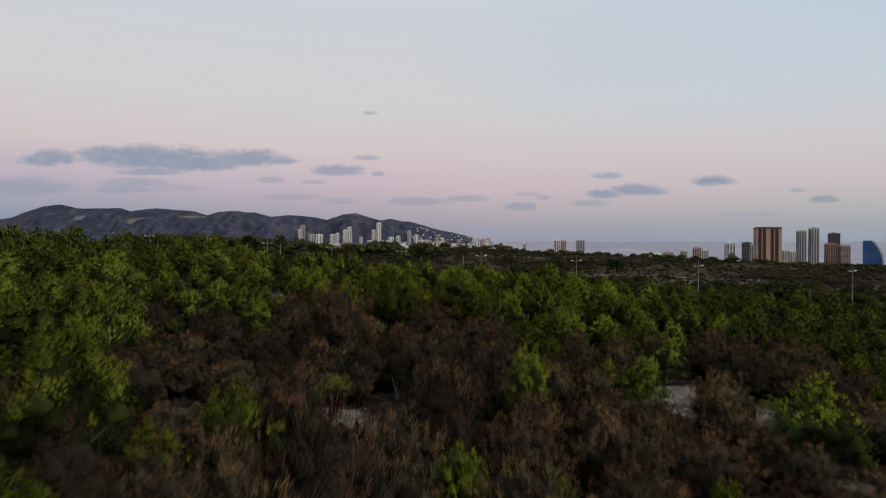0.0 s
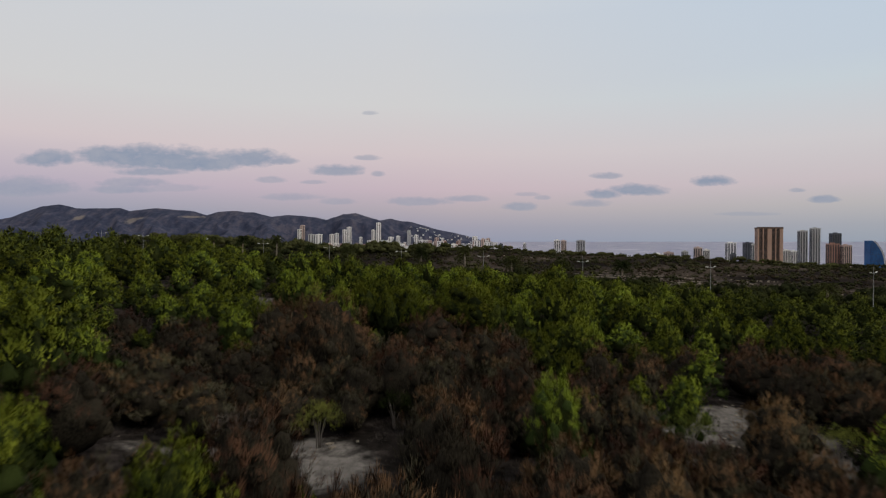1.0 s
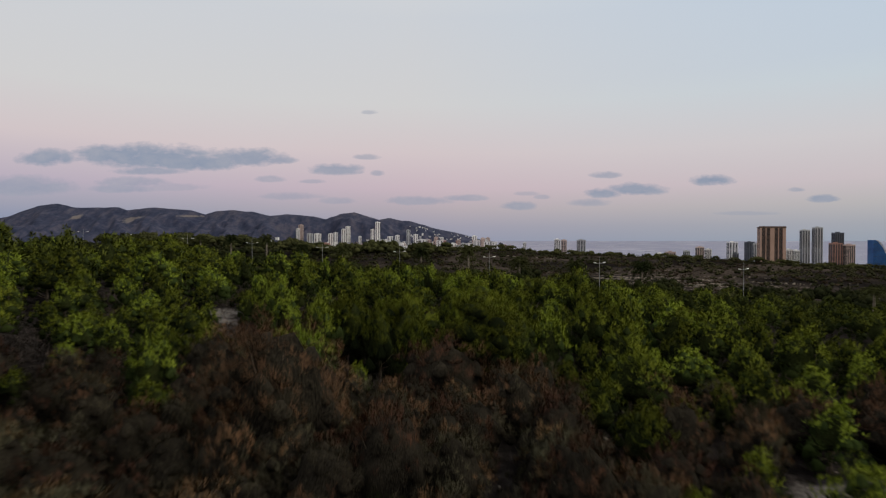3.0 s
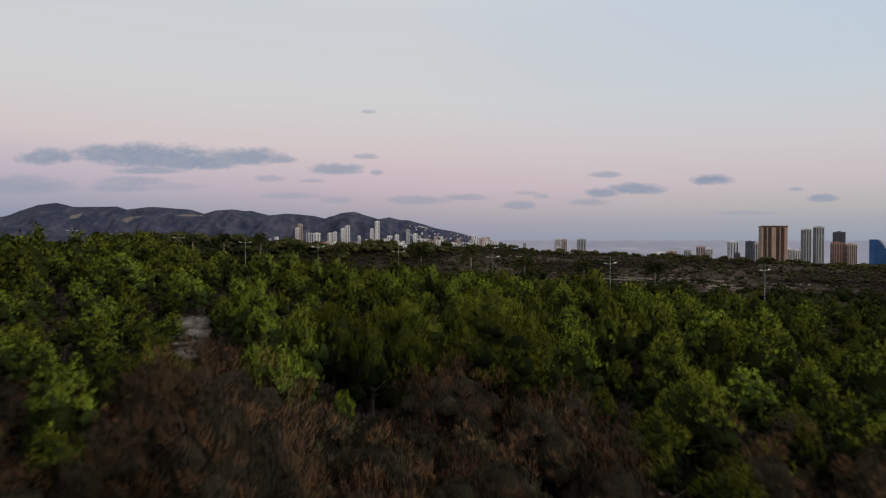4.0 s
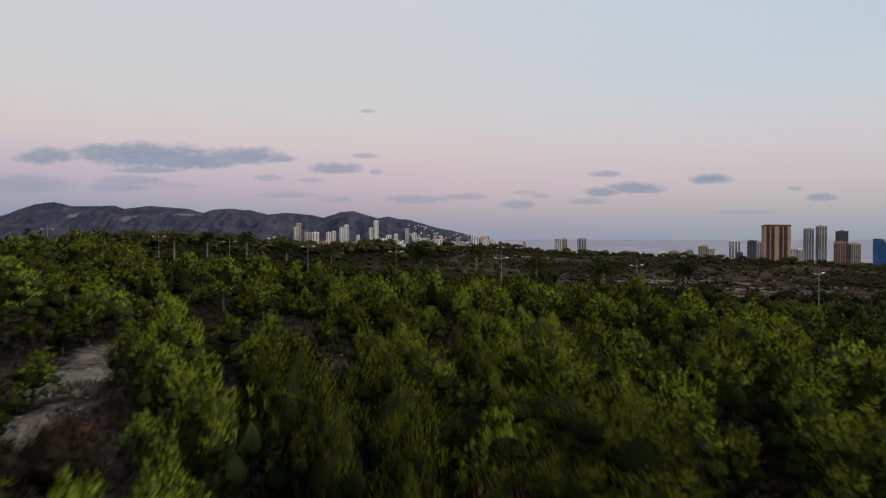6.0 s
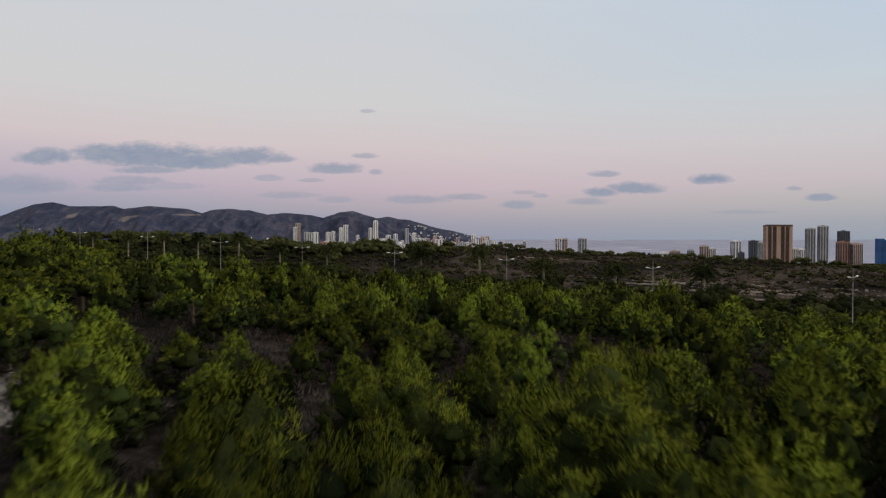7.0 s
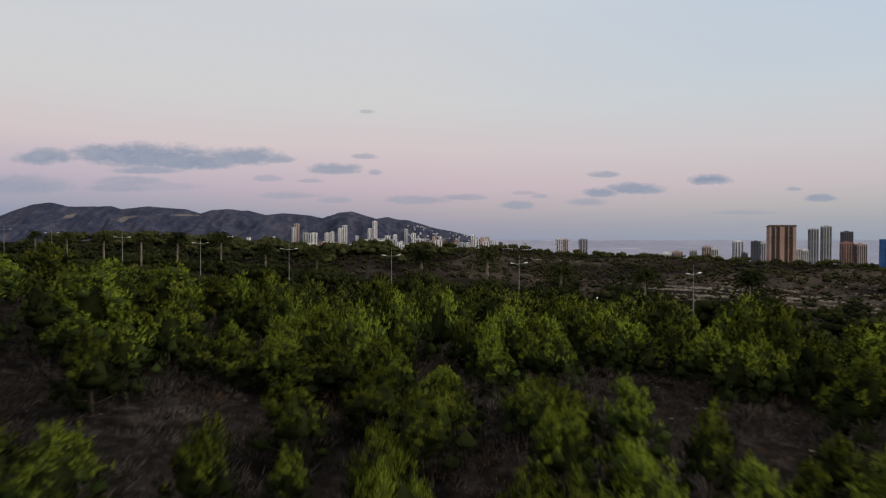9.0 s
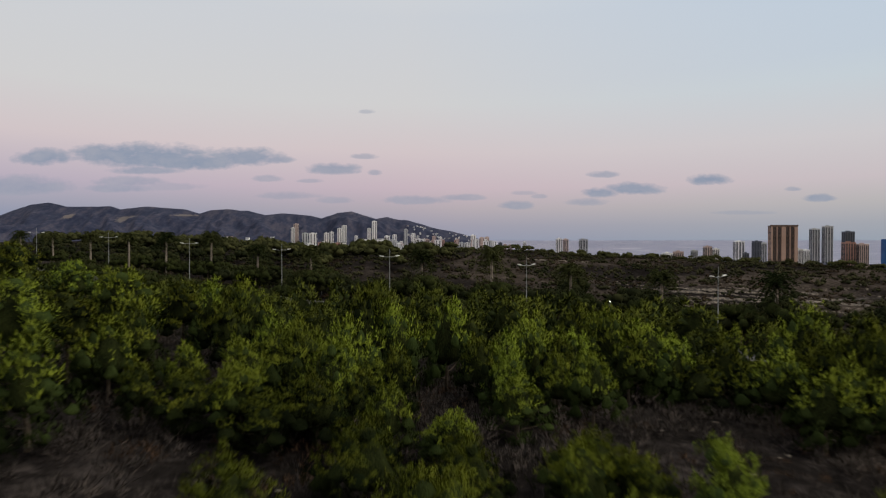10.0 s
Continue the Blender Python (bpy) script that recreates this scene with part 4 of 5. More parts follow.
def street_lamp():
    """A tall column with a bare tip, two arms that lift towards their ends, and a flat head on each."""
    t = thing("street_lamp", "tall grey steel street lamp with two white heads", "street lamp", "double street lamps along the road")
    g = Geo()
    tube(g, [(0, 0, -0.3), (0, 0, 1.2), (0, 0, 1.25), (0, 0, 12.0), (0, 0, 13.7)], (0.15, 0.14, 0.095, 0.065, 0.045), 10)
    part("pole", g.mesh("pole", [M["zinc"]], (0,)), t)
    g = Geo()
    box(g, -0.24, 0.24, -0.24, 0.24, -0.3, 0.06)
    part("base_plate", g.mesh("base_plate", [M["zinc"]]), t)
    g = Geo()
    tube(g, [(0, 0, 11.85), (0, 0, 11.9), (0, 0, 12.15), (0, 0, 12.2)], (0.08, 0.14, 0.14, 0.08), 10)
    part("collar", g.mesh("collar", [M["zinc"]], (0,)), t)
    for s in (-1, 1):
        g = Geo()
        tube(g, [(0, 0, 12.0), (s * 0.7, 0, 11.98), (s * 1.3, 0, 12.06), (s * 1.6, 0, 12.14)], (0.06, 0.05, 0.045, 0.04), 6)
        part("arm", g.mesh("arm", [M["zinc"]], (0,)), t)
        bm = bmesh.new()
        bmesh.ops.create_cube(bm, size=1, matrix=Matrix.Translation((s * 1.9, 0, 12.2)) @ Matrix.Rotation(-s * 0.12, 4, "Y") @ Matrix.Diagonal((0.95, 0.34, 0.17, 1)))
        bmesh.ops.bevel(bm, geom=bm.edges[:], offset=0.05, segments=2, affect="EDGES")
        me = bpy.data.meshes.new("lamp_head")
        bm.to_mesh(me)
        bm.free()
        me.materials.append(M["lampwhite"])
        part("lamp_head", me, t, "white flat lamp head")
    return t


LAMPS = [(100.3, 140.5), (68.7, 154.4), (39.1, 168.3), (12.6, 189.2), (-14.2, 197.7), (-43.0, 222.1), (-73.0, 238.7), (-104.6, 255.1), (-141.0, 275.9), (-170.0, 292.0), (133.0, 125.0)]
LAMP_ARM_Z = [4.66, 5.37, 6.32, 7.23, 8.64, 9.67, 11.16, 12.94, 14.64, 16.3, 3.9]
ARM_TURN = 37.0
first = street_lamp()
for i, ((x, y), z) in enumerate(zip(LAMPS, LAMP_ARM_Z)):
    m = pose(x, y, z - 12.0, 0, 0, ARM_TURN)
    if i == 0:
        first.matrix_world = m
    else:
        copy_thing(first, m)


def post_light(x, y, z, lit, label):
    """A slim post lamp with a small head; z is the height of its head."""
    t = thing("post_lamp", label, "post lamp", "post lamps")
    base = float(ground(x, y))
    t.matrix_world = pose(x, y, base)
    h = z - base
    g = Geo()
    tube(g, [(0, 0, -0.2), (0, 0, h - 0.1)], (0.06, 0.04), 8)
    part("pole", g.mesh("pole", [M["zinc"]], (0,)), t)
    g = Geo()
    if lit:
        tube(g, [(0, 0, h - 0.14), (0, 0, h - 0.08), (0, 0, h + 0.04), (0, 0, h + 0.08)], (0.04, 0.09, 0.08, 0.03), 10)
        lit_mat = bpy.data.materials.new("lit_lamp_glass")
        lit_mat.use_nodes = True
        p = lit_mat.node_tree.nodes["Principled BSDF"]
        p.inputs["Emission Color"].default_value, p.inputs["Emission Strength"].default_value = (1.0, 0.93, 0.75, 1), lit
        part("lamp_glass", g.mesh("lamp_glass", [lit_mat], (0,)), t, "glowing warm white lamp glass")
    else:
        box(g, -0.55, 0.55, -0.13, 0.13, h - 0.1, h + 0.02)
        part("lamp_head", g.mesh("lamp_head", [M["zinc"]]), t)


post_light(29.2, 191.3, 0.15, 6.0, "slim post lamp with a lit warm lamp")
post_light(-35.4, 233.0, -0.3, 4.0, "slim post lamp with a lit warm lamp")
post_light(-93.0, 252.0, 3.2, 4.0, "slim post lamp with a lit warm lamp")
post_light(54.5, 181.0, -0.9, 0, "small unlit post lamp with a flat crossbar head")


def palm_meshes(rng, h):
    g = Geo()
    t = np.linspace(0, 1, 12)
    line = np.stack([0.25 * np.sin(1.5 * t), 0.1 * t, h * t - 0.2], 1)
    tube(g, line, 0.30 - 0.07 * t + 0.03 * (np.arange(12) % 2), 9)
    top = line[-1]
    c = Geo()
    for k in range(76):
        a, e = rng.uniform(0, 6.28), rng.uniform(-0.8, 1.3)
        ln = rng.uniform(3.0, 4.2)
        s = np.linspace(0, 1, 8)
        way = np.array([np.cos(a), np.sin(a)])
        q = ln * s * np.cos(e * (1 - 0.3 * s))
        z = ln * (np.sin(e) * s - 0.75 * s ** 2.2)
        spine = np.stack([way[0] * q, way[1] * q, z], 1) + top
        n = 26
        f = rng.uniform(0.15, 1, n)
        P = np.stack([np.interp(f, s, spine[:, j]) for j in range(3)], 1)
        sd = np.array([-way[1], way[0], 0]) * np.where(np.arange(n) % 2, 1, -1)[:, None]
        D = unit(sd * 0.9 + np.array([way[0], way[1], 0.0]) * 0.7 + [0, 0, -0.25])
        blades(c, P, D, 0.80 * (1.15 - f * 0.6), 0.17, rng, 0)
        tube(c, spine[::2], np.array([0.035, 0.03, 0.02, 0.012]), 4, 0)
    skirt = Geo()
    n = 160
    a = rng.uniform(0, 6.28, n)
    P = top + np.stack([0.28 * np.cos(a), 0.28 * np.sin(a), rng.uniform(-1.2, 0.0, n)], 1)
    blades(skirt, P, unit(np.stack([0.6 * np.cos(a), 0.6 * np.sin(a), -1 + 0 * a], 1)), 0.8, 0.14, rng, 0)
    return g.mesh("trunk", [M["palmtrunk"]], (0,)), c.mesh("crown", [M["palm"]]), skirt.mesh("dead_fronds", [M["scrub"]])


palm_kinds = [palm_meshes(np.random.default_rng(60 + i), 11.2) for i in range(3)]
prng = np.random.default_rng(8)
# x, y and the height of the crown above the datum
PALMS = [(-69.6, 244.8, 12.7), (-53.1, 235.5, 9.3), (-36.9, 226.4, 9.0), (-7.8, 209.9, 8.3), (7.3, 201.5, 9.1), (21.9, 193.2, 6.0), (36.9, 184.8, 5.2), (52.8, 175.8, 5.1)]
for x, y, z in PALMS + [(-86.5, 253.5, 12.8), (-102.5, 262.5, 12.8), (-121.0, 273.0, 13.3), (-141.0, 284.5, 13.8), (-160.0, 295.0, 14.3), (97.0, 152.0, 0.5)]:
    tr, cr, sk = palm_kinds[prng.integers(3)]
    base = float(ground(x, y))
    t = thing("palm_tree", "palm with a pale trunk and drooping dark fronds", "palm tree", "palms along the road")
    t.matrix_world = Matrix.LocRotScale((x, y, base), Euler((0, 0, prng.uniform(0, 6.28))), (1, 1, max(0.4, (z - base) / 10.7)))
    for name, me in (("trunk", tr), ("crown", cr), ("dead_fronds", sk)):
        part(name, me, t)

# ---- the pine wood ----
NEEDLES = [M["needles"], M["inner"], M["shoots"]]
SPIRES, DOMES = {}, {}
# brushes on a bough, blades in a brush and their size, the brush's size, how loose it is: for trees near the flight, beside it, and farther off
SPIRE_FINE = {"near": (19, 52, (0.13, 0.015), (0.16, 0.62), 0.4), "beside": (20, 19, (0.18, 0.028), (0.16, 0.58), 0.4), "far": (17, 9, (0.22, 0.048), (0.17, 0.52), 0.45)}
DOME_FINE = {"near": (22, 48, (0.15, 0.018), (0.22, 0.52), 0.5), "beside": (21, 17, (0.21, 0.034), (0.22, 0.52), 0.5), "far": (18, 9, (0.25, 0.062), (0.24, 0.52), 0.6)}
for kinds, fine, kind, full, thick, shapes in ((SPIRES, SPIRE_FINE, "spire", 4.5, 0.085, ((1.75, 18), (1.45, 15), (2.1, 21), (1.65, 17), (1.9, 19))),
                                               (DOMES, DOME_FINE, "dome", 7.0, 0.16, ((2.7, 23), (2.4, 20), (3.0, 27)))):
    for level, (each, needles, size, body, loose) in fine.items():
        kinds[level] = []
        for i, (r, count) in enumerate(shapes):
            prng = np.random.default_rng(100 + i + int(full))
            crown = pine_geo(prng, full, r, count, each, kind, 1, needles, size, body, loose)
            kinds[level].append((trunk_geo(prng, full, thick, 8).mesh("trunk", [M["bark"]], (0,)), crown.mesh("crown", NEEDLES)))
PINE_LABEL = "green Aleppo pine with upright yellow-green shoots"
OLD_LABEL = "old Aleppo pine with a billowing dark green crown"


def pine(x, y, top, rng, wide=1.0):
    z = float(ground(x, y))
    h = max(top - z, 1.2)
    off = math.hypot(x + 2, max(0.0, y - 94))
    level = "near" if off < 8 or (y < 40 and off < 20) else "beside" if off < 20 else "far"
    old = h > 7.5 or (h > 5.2 and x < -24)
    kinds, full = (DOMES[level], 7.0) if old else (SPIRES[level], 4.5)
    tr, cr = kinds[rng.integers(len(kinds))]
    s = h / full
    w = s * (min(wide, 1.2) if old else wide) * (1.12 if s < 0.8 else 0.88 if s > 1.3 else 1.0)
    t = thing("pine_tree", OLD_LABEL if old else PINE_LABEL, "pine tree", "pines of the wood")
    t.matrix_world = Matrix.LocRotScale((x, y, z), Euler((0, 0, rng.uniform(0, 6.28))), (w, w, s))
    part("trunk", tr, t)
    part("crown", cr, t)


# places of single pines (x, y, height of the top above the datum), stand by stand from the start of the flight
STAND_1 = [(-15.5, 23, 9.1), (-22, 36, 9.0), (-10.5, 14.0, 6.2), (-33.5, 61.4, 9.2), (-25.2, 53.7, 4.8), (-17.5, 53.6, 6.8), (-16.3, 51.9, 4.6), (8, 55.4, 4.3), (9.3, 51.8, 3.4), (8.7, 43.4, 2.6), (21.3, 54.6, 2.7),
           (-24, 45, 6.4), (-28, 49, 7.4), (-31, 40, 8.2), (-27, 30, 8.6), (24.5, 61, 3.4), (17.5, 59.5, 2.4)]
STAND_2 = [(-32.7, 71.4, 5.8), (-36.4, 72.7, 6.6), (-23.3, 72, 6.4), (-24.3, 67.6, 6.3), (-11.4, 67.8, 7.3), (-8.8, 71.0, 7.3), (-6, 66.1, 7.1), (1.3, 63, 7.6), (5.1, 69.1, 6.6), (8, 72.3, 5.6), (13.1, 68.3, 5.4), (15.1, 66.5, 3.4),
           (17.1, 76.5, 4.2), (19.2, 69.6, 3.0), (21, 66, 1.6), (28, 75.2, 4.8), (29.9, 71, 4.5), (-10.2, 62.6, 5.5), (-17.6, 64, 5.2), (-4.6, 70, 7.0), (2.2, 73.4, 8.0), (-10, 77, 6.7), (-24.3, 77.5, 5.9), (24.7, 77.2, 5), (18, 79.5, 5.4), (-28.5, 66, 6.5), (12, 61.5, 4.6)]
STAND_3 = [(-47, 92, 9), (-38.3, 88.9, 6.4), (-32, 87.8, 6.3), (-31.5, 81.6, 6.8), (-26.8, 95.2, 5.6), (-23.4, 92.6, 5.9), (-18.5, 90.5, 6.3), (-15.1, 85.6, 5.4), (-17.8, 82.4, 5.7), (-11.2, 90, 6.3), (-12.2, 86.0, 5.6), (-9.5, 95.2, 6.2), (-7.3, 84.1, 5.7), (-4.6, 82, 6.1),
           (-6.4, 99.2, 5.9), (-4.3, 94.6, 6), (-5.4, 90.4, 5.8), (-2.9, 98.6, 5.5), (-0.9, 89, 4.9), (0.6, 97.8, 5.6), (0.9, 93.4, 5.9), (3.4, 92.4, 4.8), (4.9, 96.9, 5.9), (4.6, 82.6, 6.4), (7.4, 84.2, 6.4), (12.3, 90.5, 5), (14.3, 82.0, 5.9), (16.6, 86, 6)]
STAND_4 = [(18.5, 81.6, 6.4), (22, 92.7, 5.9), (23.7, 84.1, 5.2), (6.5, 80.2, 6.9), (-20.4, 99.6, 7.6), (-31, 125.7, 7.6), (-34.3, 145.4, 5.8), (-22.9, 123.0, 4.3), (-24.2, 128.9, 5.1), (-22.7, 134, 5.9), (-20.8, 116.0, 4.5),
           (-10.5, 111.4, 6.5), (-7.3, 113, 5.1), (-12.7, 144.7, 4.7), (-0.6, 116.4, 5.5), (-0.2, 107.6, 5.4), (2.6, 111.8, 5.7), (11, 119.6, 4.8), (17.2, 121.3, 4.0), (27.3, 113.5, 5.7), (42, 114.8, 4.2)]
STAND_5 = [(42.3, 98, 4.3), (4.4, 144, 4.8), (10.5, 136.3, 5.3), (16.9, 144, 3.8), (22.5, 132, 4.1), (19.2, 136.6, 2.6),
           (24.5, 107.5, 6.2), (15.2, 108.2, 5.4), (30.5, 106, 5.4), (28.2, 97.5, 5.2), (33, 90.5, 4.8)]
# the tall old wood on the rise to the north
STAND_6 = [(-42, 95, 10.3), (-49, 92, 9.6), (-37, 98.5, 9.0), (-33, 55, 10.6), (-30, 47.7, 8.7), (-46, 115, 12.8), (-51.5, 113, 12.2), (-41, 116.5, 11.2), (-37, 111, 9.6), (-56, 120, 12.0), (-55, 134, 12.4), (-63, 140, 12.4),
           (-74, 158, 12.4), (-67, 165, 11.6), (-48, 129, 10.6), (-61, 117, 11.5), (-66, 105, 11.0), (-86, 150, 13.0), (-46, 146, 9.6), (-52, 78, 10.0), (-41, 70, 8.6), (-46, 60, 10.5), (-58, 101, 10.5), (-76, 131, 12.6), (-90, 136, 13.4),
           (-38, 80, 7.8), (-61, 88, 10.2), (-70, 118, 12.0), (-40, 48, 10.2), (-44, 105, 10.0), (-51, 103, 10.4)]
# the pines before the road, with the width of each crown from the trunk
BELT_1 = [(-10.6, 108.5, 8.1, 1.7), (-9.0, 106.8, 7.4, 1.3), (-13.1, 107.9, 7.2, 1.7), (-12.2, 110.1, 7.6, 1.4), (-12.9, 105.7, 6.5, 1.3), (-15.3, 106.8, 6.0, 1.2), (-11.4, 104.5, 5.6, 1.4), (-9.3, 105.1, 6.2, 1.3), (-17.5, 110.7, 6.5, 1.0), (-18.5, 107.9, 6.1, 0.8)]
BELT_2 = [(-18.7, 120.2, 8.0, 1.3), (-23.1, 126.9, 8.7, 1.4), (-24.9, 126.9, 8.5, 1.8), (-18.8, 124.7, 9.1, 2.0), (-14.7, 115.7, 7.3, 1.0), (-8.8, 116.9, 9.0, 1.4), (-6.8, 116.9, 8.0, 1.7), (-9.3, 114.6, 7.4, 1.1), (-5.9, 109.0, 6.6, 1.0), (-8.0, 106.8, 6.0, 0.7), (-6.1, 103.4, 6.1, 1.0), (-3.5, 118.0, 7.9, 1.4)]
BELT_3 = [(-25.0, 118.0, 10.0, 1.9), (-26.4, 114.6, 9.0, 2.0), (-22.3, 114.6, 8.5, 1.8), (-22.7, 112.4, 7.6, 1.2), (-26.5, 110.1, 10.1, 1.4), (-20.8, 103.4, 8.2, 1.7), (-0.5, 110.7, 6.0, 1.2), (1.6, 116.9, 6.8, 1.2), (0.3, 114.6, 6.4, 0.9), (2.9, 114.1, 6.3, 1.4), (4.5, 111.3, 5.8, 1.1), (-1.5, 114.6, 6.2, 1.2)]
BELT_4 = [(5.8, 122.5, 7.0, 1.9), (8.2, 121.3, 7.2, 2.0), (3.3, 122.5, 6.6, 1.8), (10.0, 118.0, 6.5, 2.2), (8.3, 116.9, 6.0, 1.4), (11.0, 116.9, 5.7, 1.5), (15.6, 119.1, 5.6, 1.6), (15.4, 114.6, 4.7, 1.4), (18.3, 114.6, 6.4, 1.6), (16.0, 113.5, 5.6, 1.5), (18.8, 112.4, 6.4, 1.7), (20.2, 111.3, 7.6, 1.6), (22.7, 121.3, 7.2, 2.0), (17.8, 110.1, 5.6, 1.5), (12.4, 115.7, 4.5, 1.3), (-3.6, 102.3, 5.4, 1.1), (1.5, 99.5, 5.3, 1.2), (2.6, 98.4, 5.2, 1.1)]
rng = np.random.default_rng(21)
planted = []
for x, y, top in STAND_1 + STAND_2 + STAND_3 + STAND_4 + STAND_5 + STAND_6:
    h = top - float(ground(x, y))
    pine(x, y, top, rng, rng.uniform(1.05, 1.6) * (1.15 if h < 3.5 else 1.0))
    planted.append((x, y, 2.3 if h > 5.8 else 1.6 if h > 3 else 1.2))
for x, y, top, r in BELT_1 + BELT_2 + BELT_3 + BELT_4:
    h = max(top - float(ground(x, y)), 1.2)
    pine(x, y, top, rng, min(max(r / 1.25 / (h / 4.5), 1.05), 2.2))
    planted.append((x, y, r))

# ---- rust-brown dry shrubs of the first stretch ----
BROWN_H = 4.5
brown_kinds = []
for i in range(6):
    prng = np.random.default_rng(200 + i)
    crown = brown_geo(prng, BROWN_H, (2.7, 2.4, 2.9, 2.6, 2.2)[i], rusty=(0.3, 0.55, 0.45, 0.8, 0.5)[i]) if i < 5 else brown_geo(prng, BROWN_H, 2.4, 30, 9, 64, (0.16, 0.008), 0.2)
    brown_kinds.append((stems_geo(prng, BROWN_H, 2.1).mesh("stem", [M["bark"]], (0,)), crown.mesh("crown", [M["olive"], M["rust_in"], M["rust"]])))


def brown_shrub(x, y, top, rng, wide=1.0, kinds=(0, 1, 2, 3, 4)):
    z = float(ground(x, y))
    s = max(top - z, 1.0) / BROWN_H
    st, cr = brown_kinds[5 if s > 1.35 else rng.choice(kinds)]
    t = thing("dry_shrub", "tall dry shrub with feathery rust-brown twigs", "shrub", "dry brown shrubs")
    t.matrix_world = Matrix.LocRotScale((x, y, z), Euler((0, 0, rng.uniform(0, 6.28))), (s * wide, s * wide, s))
    part("stem", st, t)
    part("crown", cr, t)
    planted.append((x, y, 1.7))


for x, y, top, wide in ((-9.0, 49, 8.2, 1.08), (-1.2, 60.3, 5.7, 1.35), (3.2, 56.5, 4.4, 1.15), (-0.2, 32.6, 5.3, 0.9), (1.4, 36.5, 5.0, 0.9), (6.3, 42.1, 3.8, 1.1), (10.0, 37.2, 3.4, 1.0), (27.6, 53.8, 2.3, 1.3), (29.8, 47.6, 1.7, 1.2),
                        (-17.2, 45.6, 3.5, 1.5), (-17.5, 69.6, 5.0, 1.1), (-11, 30.5, 3.6, 1.0), (-12.3, 25, 5.0, 1.0), (-7.4, 27.2, 6.0, 0.9), (0.2, 26.3, 5.8, 0.9), (4.6, 28.5, 4.4, 1.0), (8.5, 31.5, 3.8, 1.1),
                        (-3.3, 17.2, 7.0, 0.85), (-7.5, 19.5, 5.6, 0.9), (19.9, 41, 2.65, 1.1), (26.3, 56.1, 2.5, 1.2), (10, 49, 2.4, 1.1), (-10.5, 46.2, 4.9, 0.8), (-3.4, 45.5, 5.2, 0.9), (-23.5, 49.6, 4.0, 0.9)):
    brown_shrub(x, y, top, rng, wide, (0, 2, 4))
for x, y, top, wide in ((12.5, 27, 3.2, 1.2), (3.0, 20, 4.4, 1.1), (7.5, 22, 3.6, 1.1), (-19.3, 42.6, 3.6, 1.6), (-15.2, 41.6, 3.3, 1.6), (-13, 46.5, 3.9, 1.4), (-10.5, 42.2, 3.2, 1.4), (-22.5, 44.5, 3.8, 1.5), (-20, 53, 4.6, 1.0), (-14.5, 50, 4.3, 0.9), (12.6, 55, 3.0, 1.1), (-26, 46, 4.6, 1.0), (4.0, 47.5, 3.6, 1.2), (0.6, 51.5, 4.0, 1.2), (-4.2, 52.5, 4.4, 1.1), (18.5, 62.5, 1.9, 1.3),
                        (-13.0, 55.5, 4.6, 1.0), (27.5, 36, 2.0, 1.2), (33.5, 45.5, 1.8, 1.3), (34, 57, 2.4, 1.3), (-14.4, 33.2, 2.6, 1.2), (14, 62.5, 2.6, 1.1), (5.5, 61.5, 4.0, 1.0)):
    brown_shrub(x, y, top, rng, wide)


def small_bush(name, x, y, top, mat, label, category, rng, thin=False):
    """A young tree or bush on thin stems with a small open crown."""
    z = float(ground(x, y))
    h = max(top - z, 0.8)
    t = thing(name, label, category)
    t.matrix_world = pose(x, y, z)
    part("stem", stems_geo(rng, h * 0.9, h * 0.3, 9, 0.45).mesh("stem", [M["dead"]], (0,)), t)
    g = Geo()
    n = 70
    a, q = rng.uniform(0, 6.28, n), np.sqrt(rng.uniform(0, 1, n))
    C = np.stack([h * 0.44 * q * np.cos(a), h * 0.44 * q * np.sin(a), h * (0.90 - 0.34 * q ** 2) * rng.uniform(0.62, 1.0, n)], 1)
    shoots(g, C, h * 0.09, 8, 10, 0.22, 0.14, (0.11, 0.007 if thin else 0.011), rng, 1.0, 0.6, mats=(0, 0))
    part("crown", g.mesh("crown", [mat]), t)
    planted.append((x, y, 1.0))


small_bush("young_tree", -7.5, 39.2, 3.1, M["lime"], "young tree with a thin yellow-green crown on grey stems", "tree", rng)
small_bush("young_tree", 14.8, 41.4, 2.0, M["lime"], "young tree with a thin yellow-green crown on grey stems", "tree", rng)
small_bush("young_tree", -3.4, 42.6, 2.8, M["needles"], "slim young green tree at the edge of a clearing", "tree", rng)
small_bush("dead_bush", -12.0, 38.4, 3.0, M["dead"], "bare grey dead bush on the sand", "bush", rng, True)
small_bush("young_tree", 20.5, 31.0, 2.0, M["needles"], "small bright green bush on sand", "tree", rng)
small_bush("young_tree", 24.0, 41.5, 1.0, M["lime"], "young tree with a thin yellow-green crown on grey stems", "tree", rng)

# ---- the rest of the wood, filled in between the single trees ----
def clear_of(x, y, r):
    for px, py, pr in planted:
        if (px - x) ** 2 + (py - y) ** 2 < (r + pr) ** 2 * 0.55:
            return False
    return True


frng = np.random.default_rng(33)
# thick dry growth behind the sandy strip
for i in range(420):
    x, y = frng.uniform(-27, 1), frng.uniform(41.5, 57)
    if clear_of(x, y, 0.9):
        brown_shrub(x, y, float(ground(x, y)) + frng.uniform(2.4, 3.9), frng, frng.uniform(0.9, 1.25), (1, 3, 3, 4))
far_pines = []
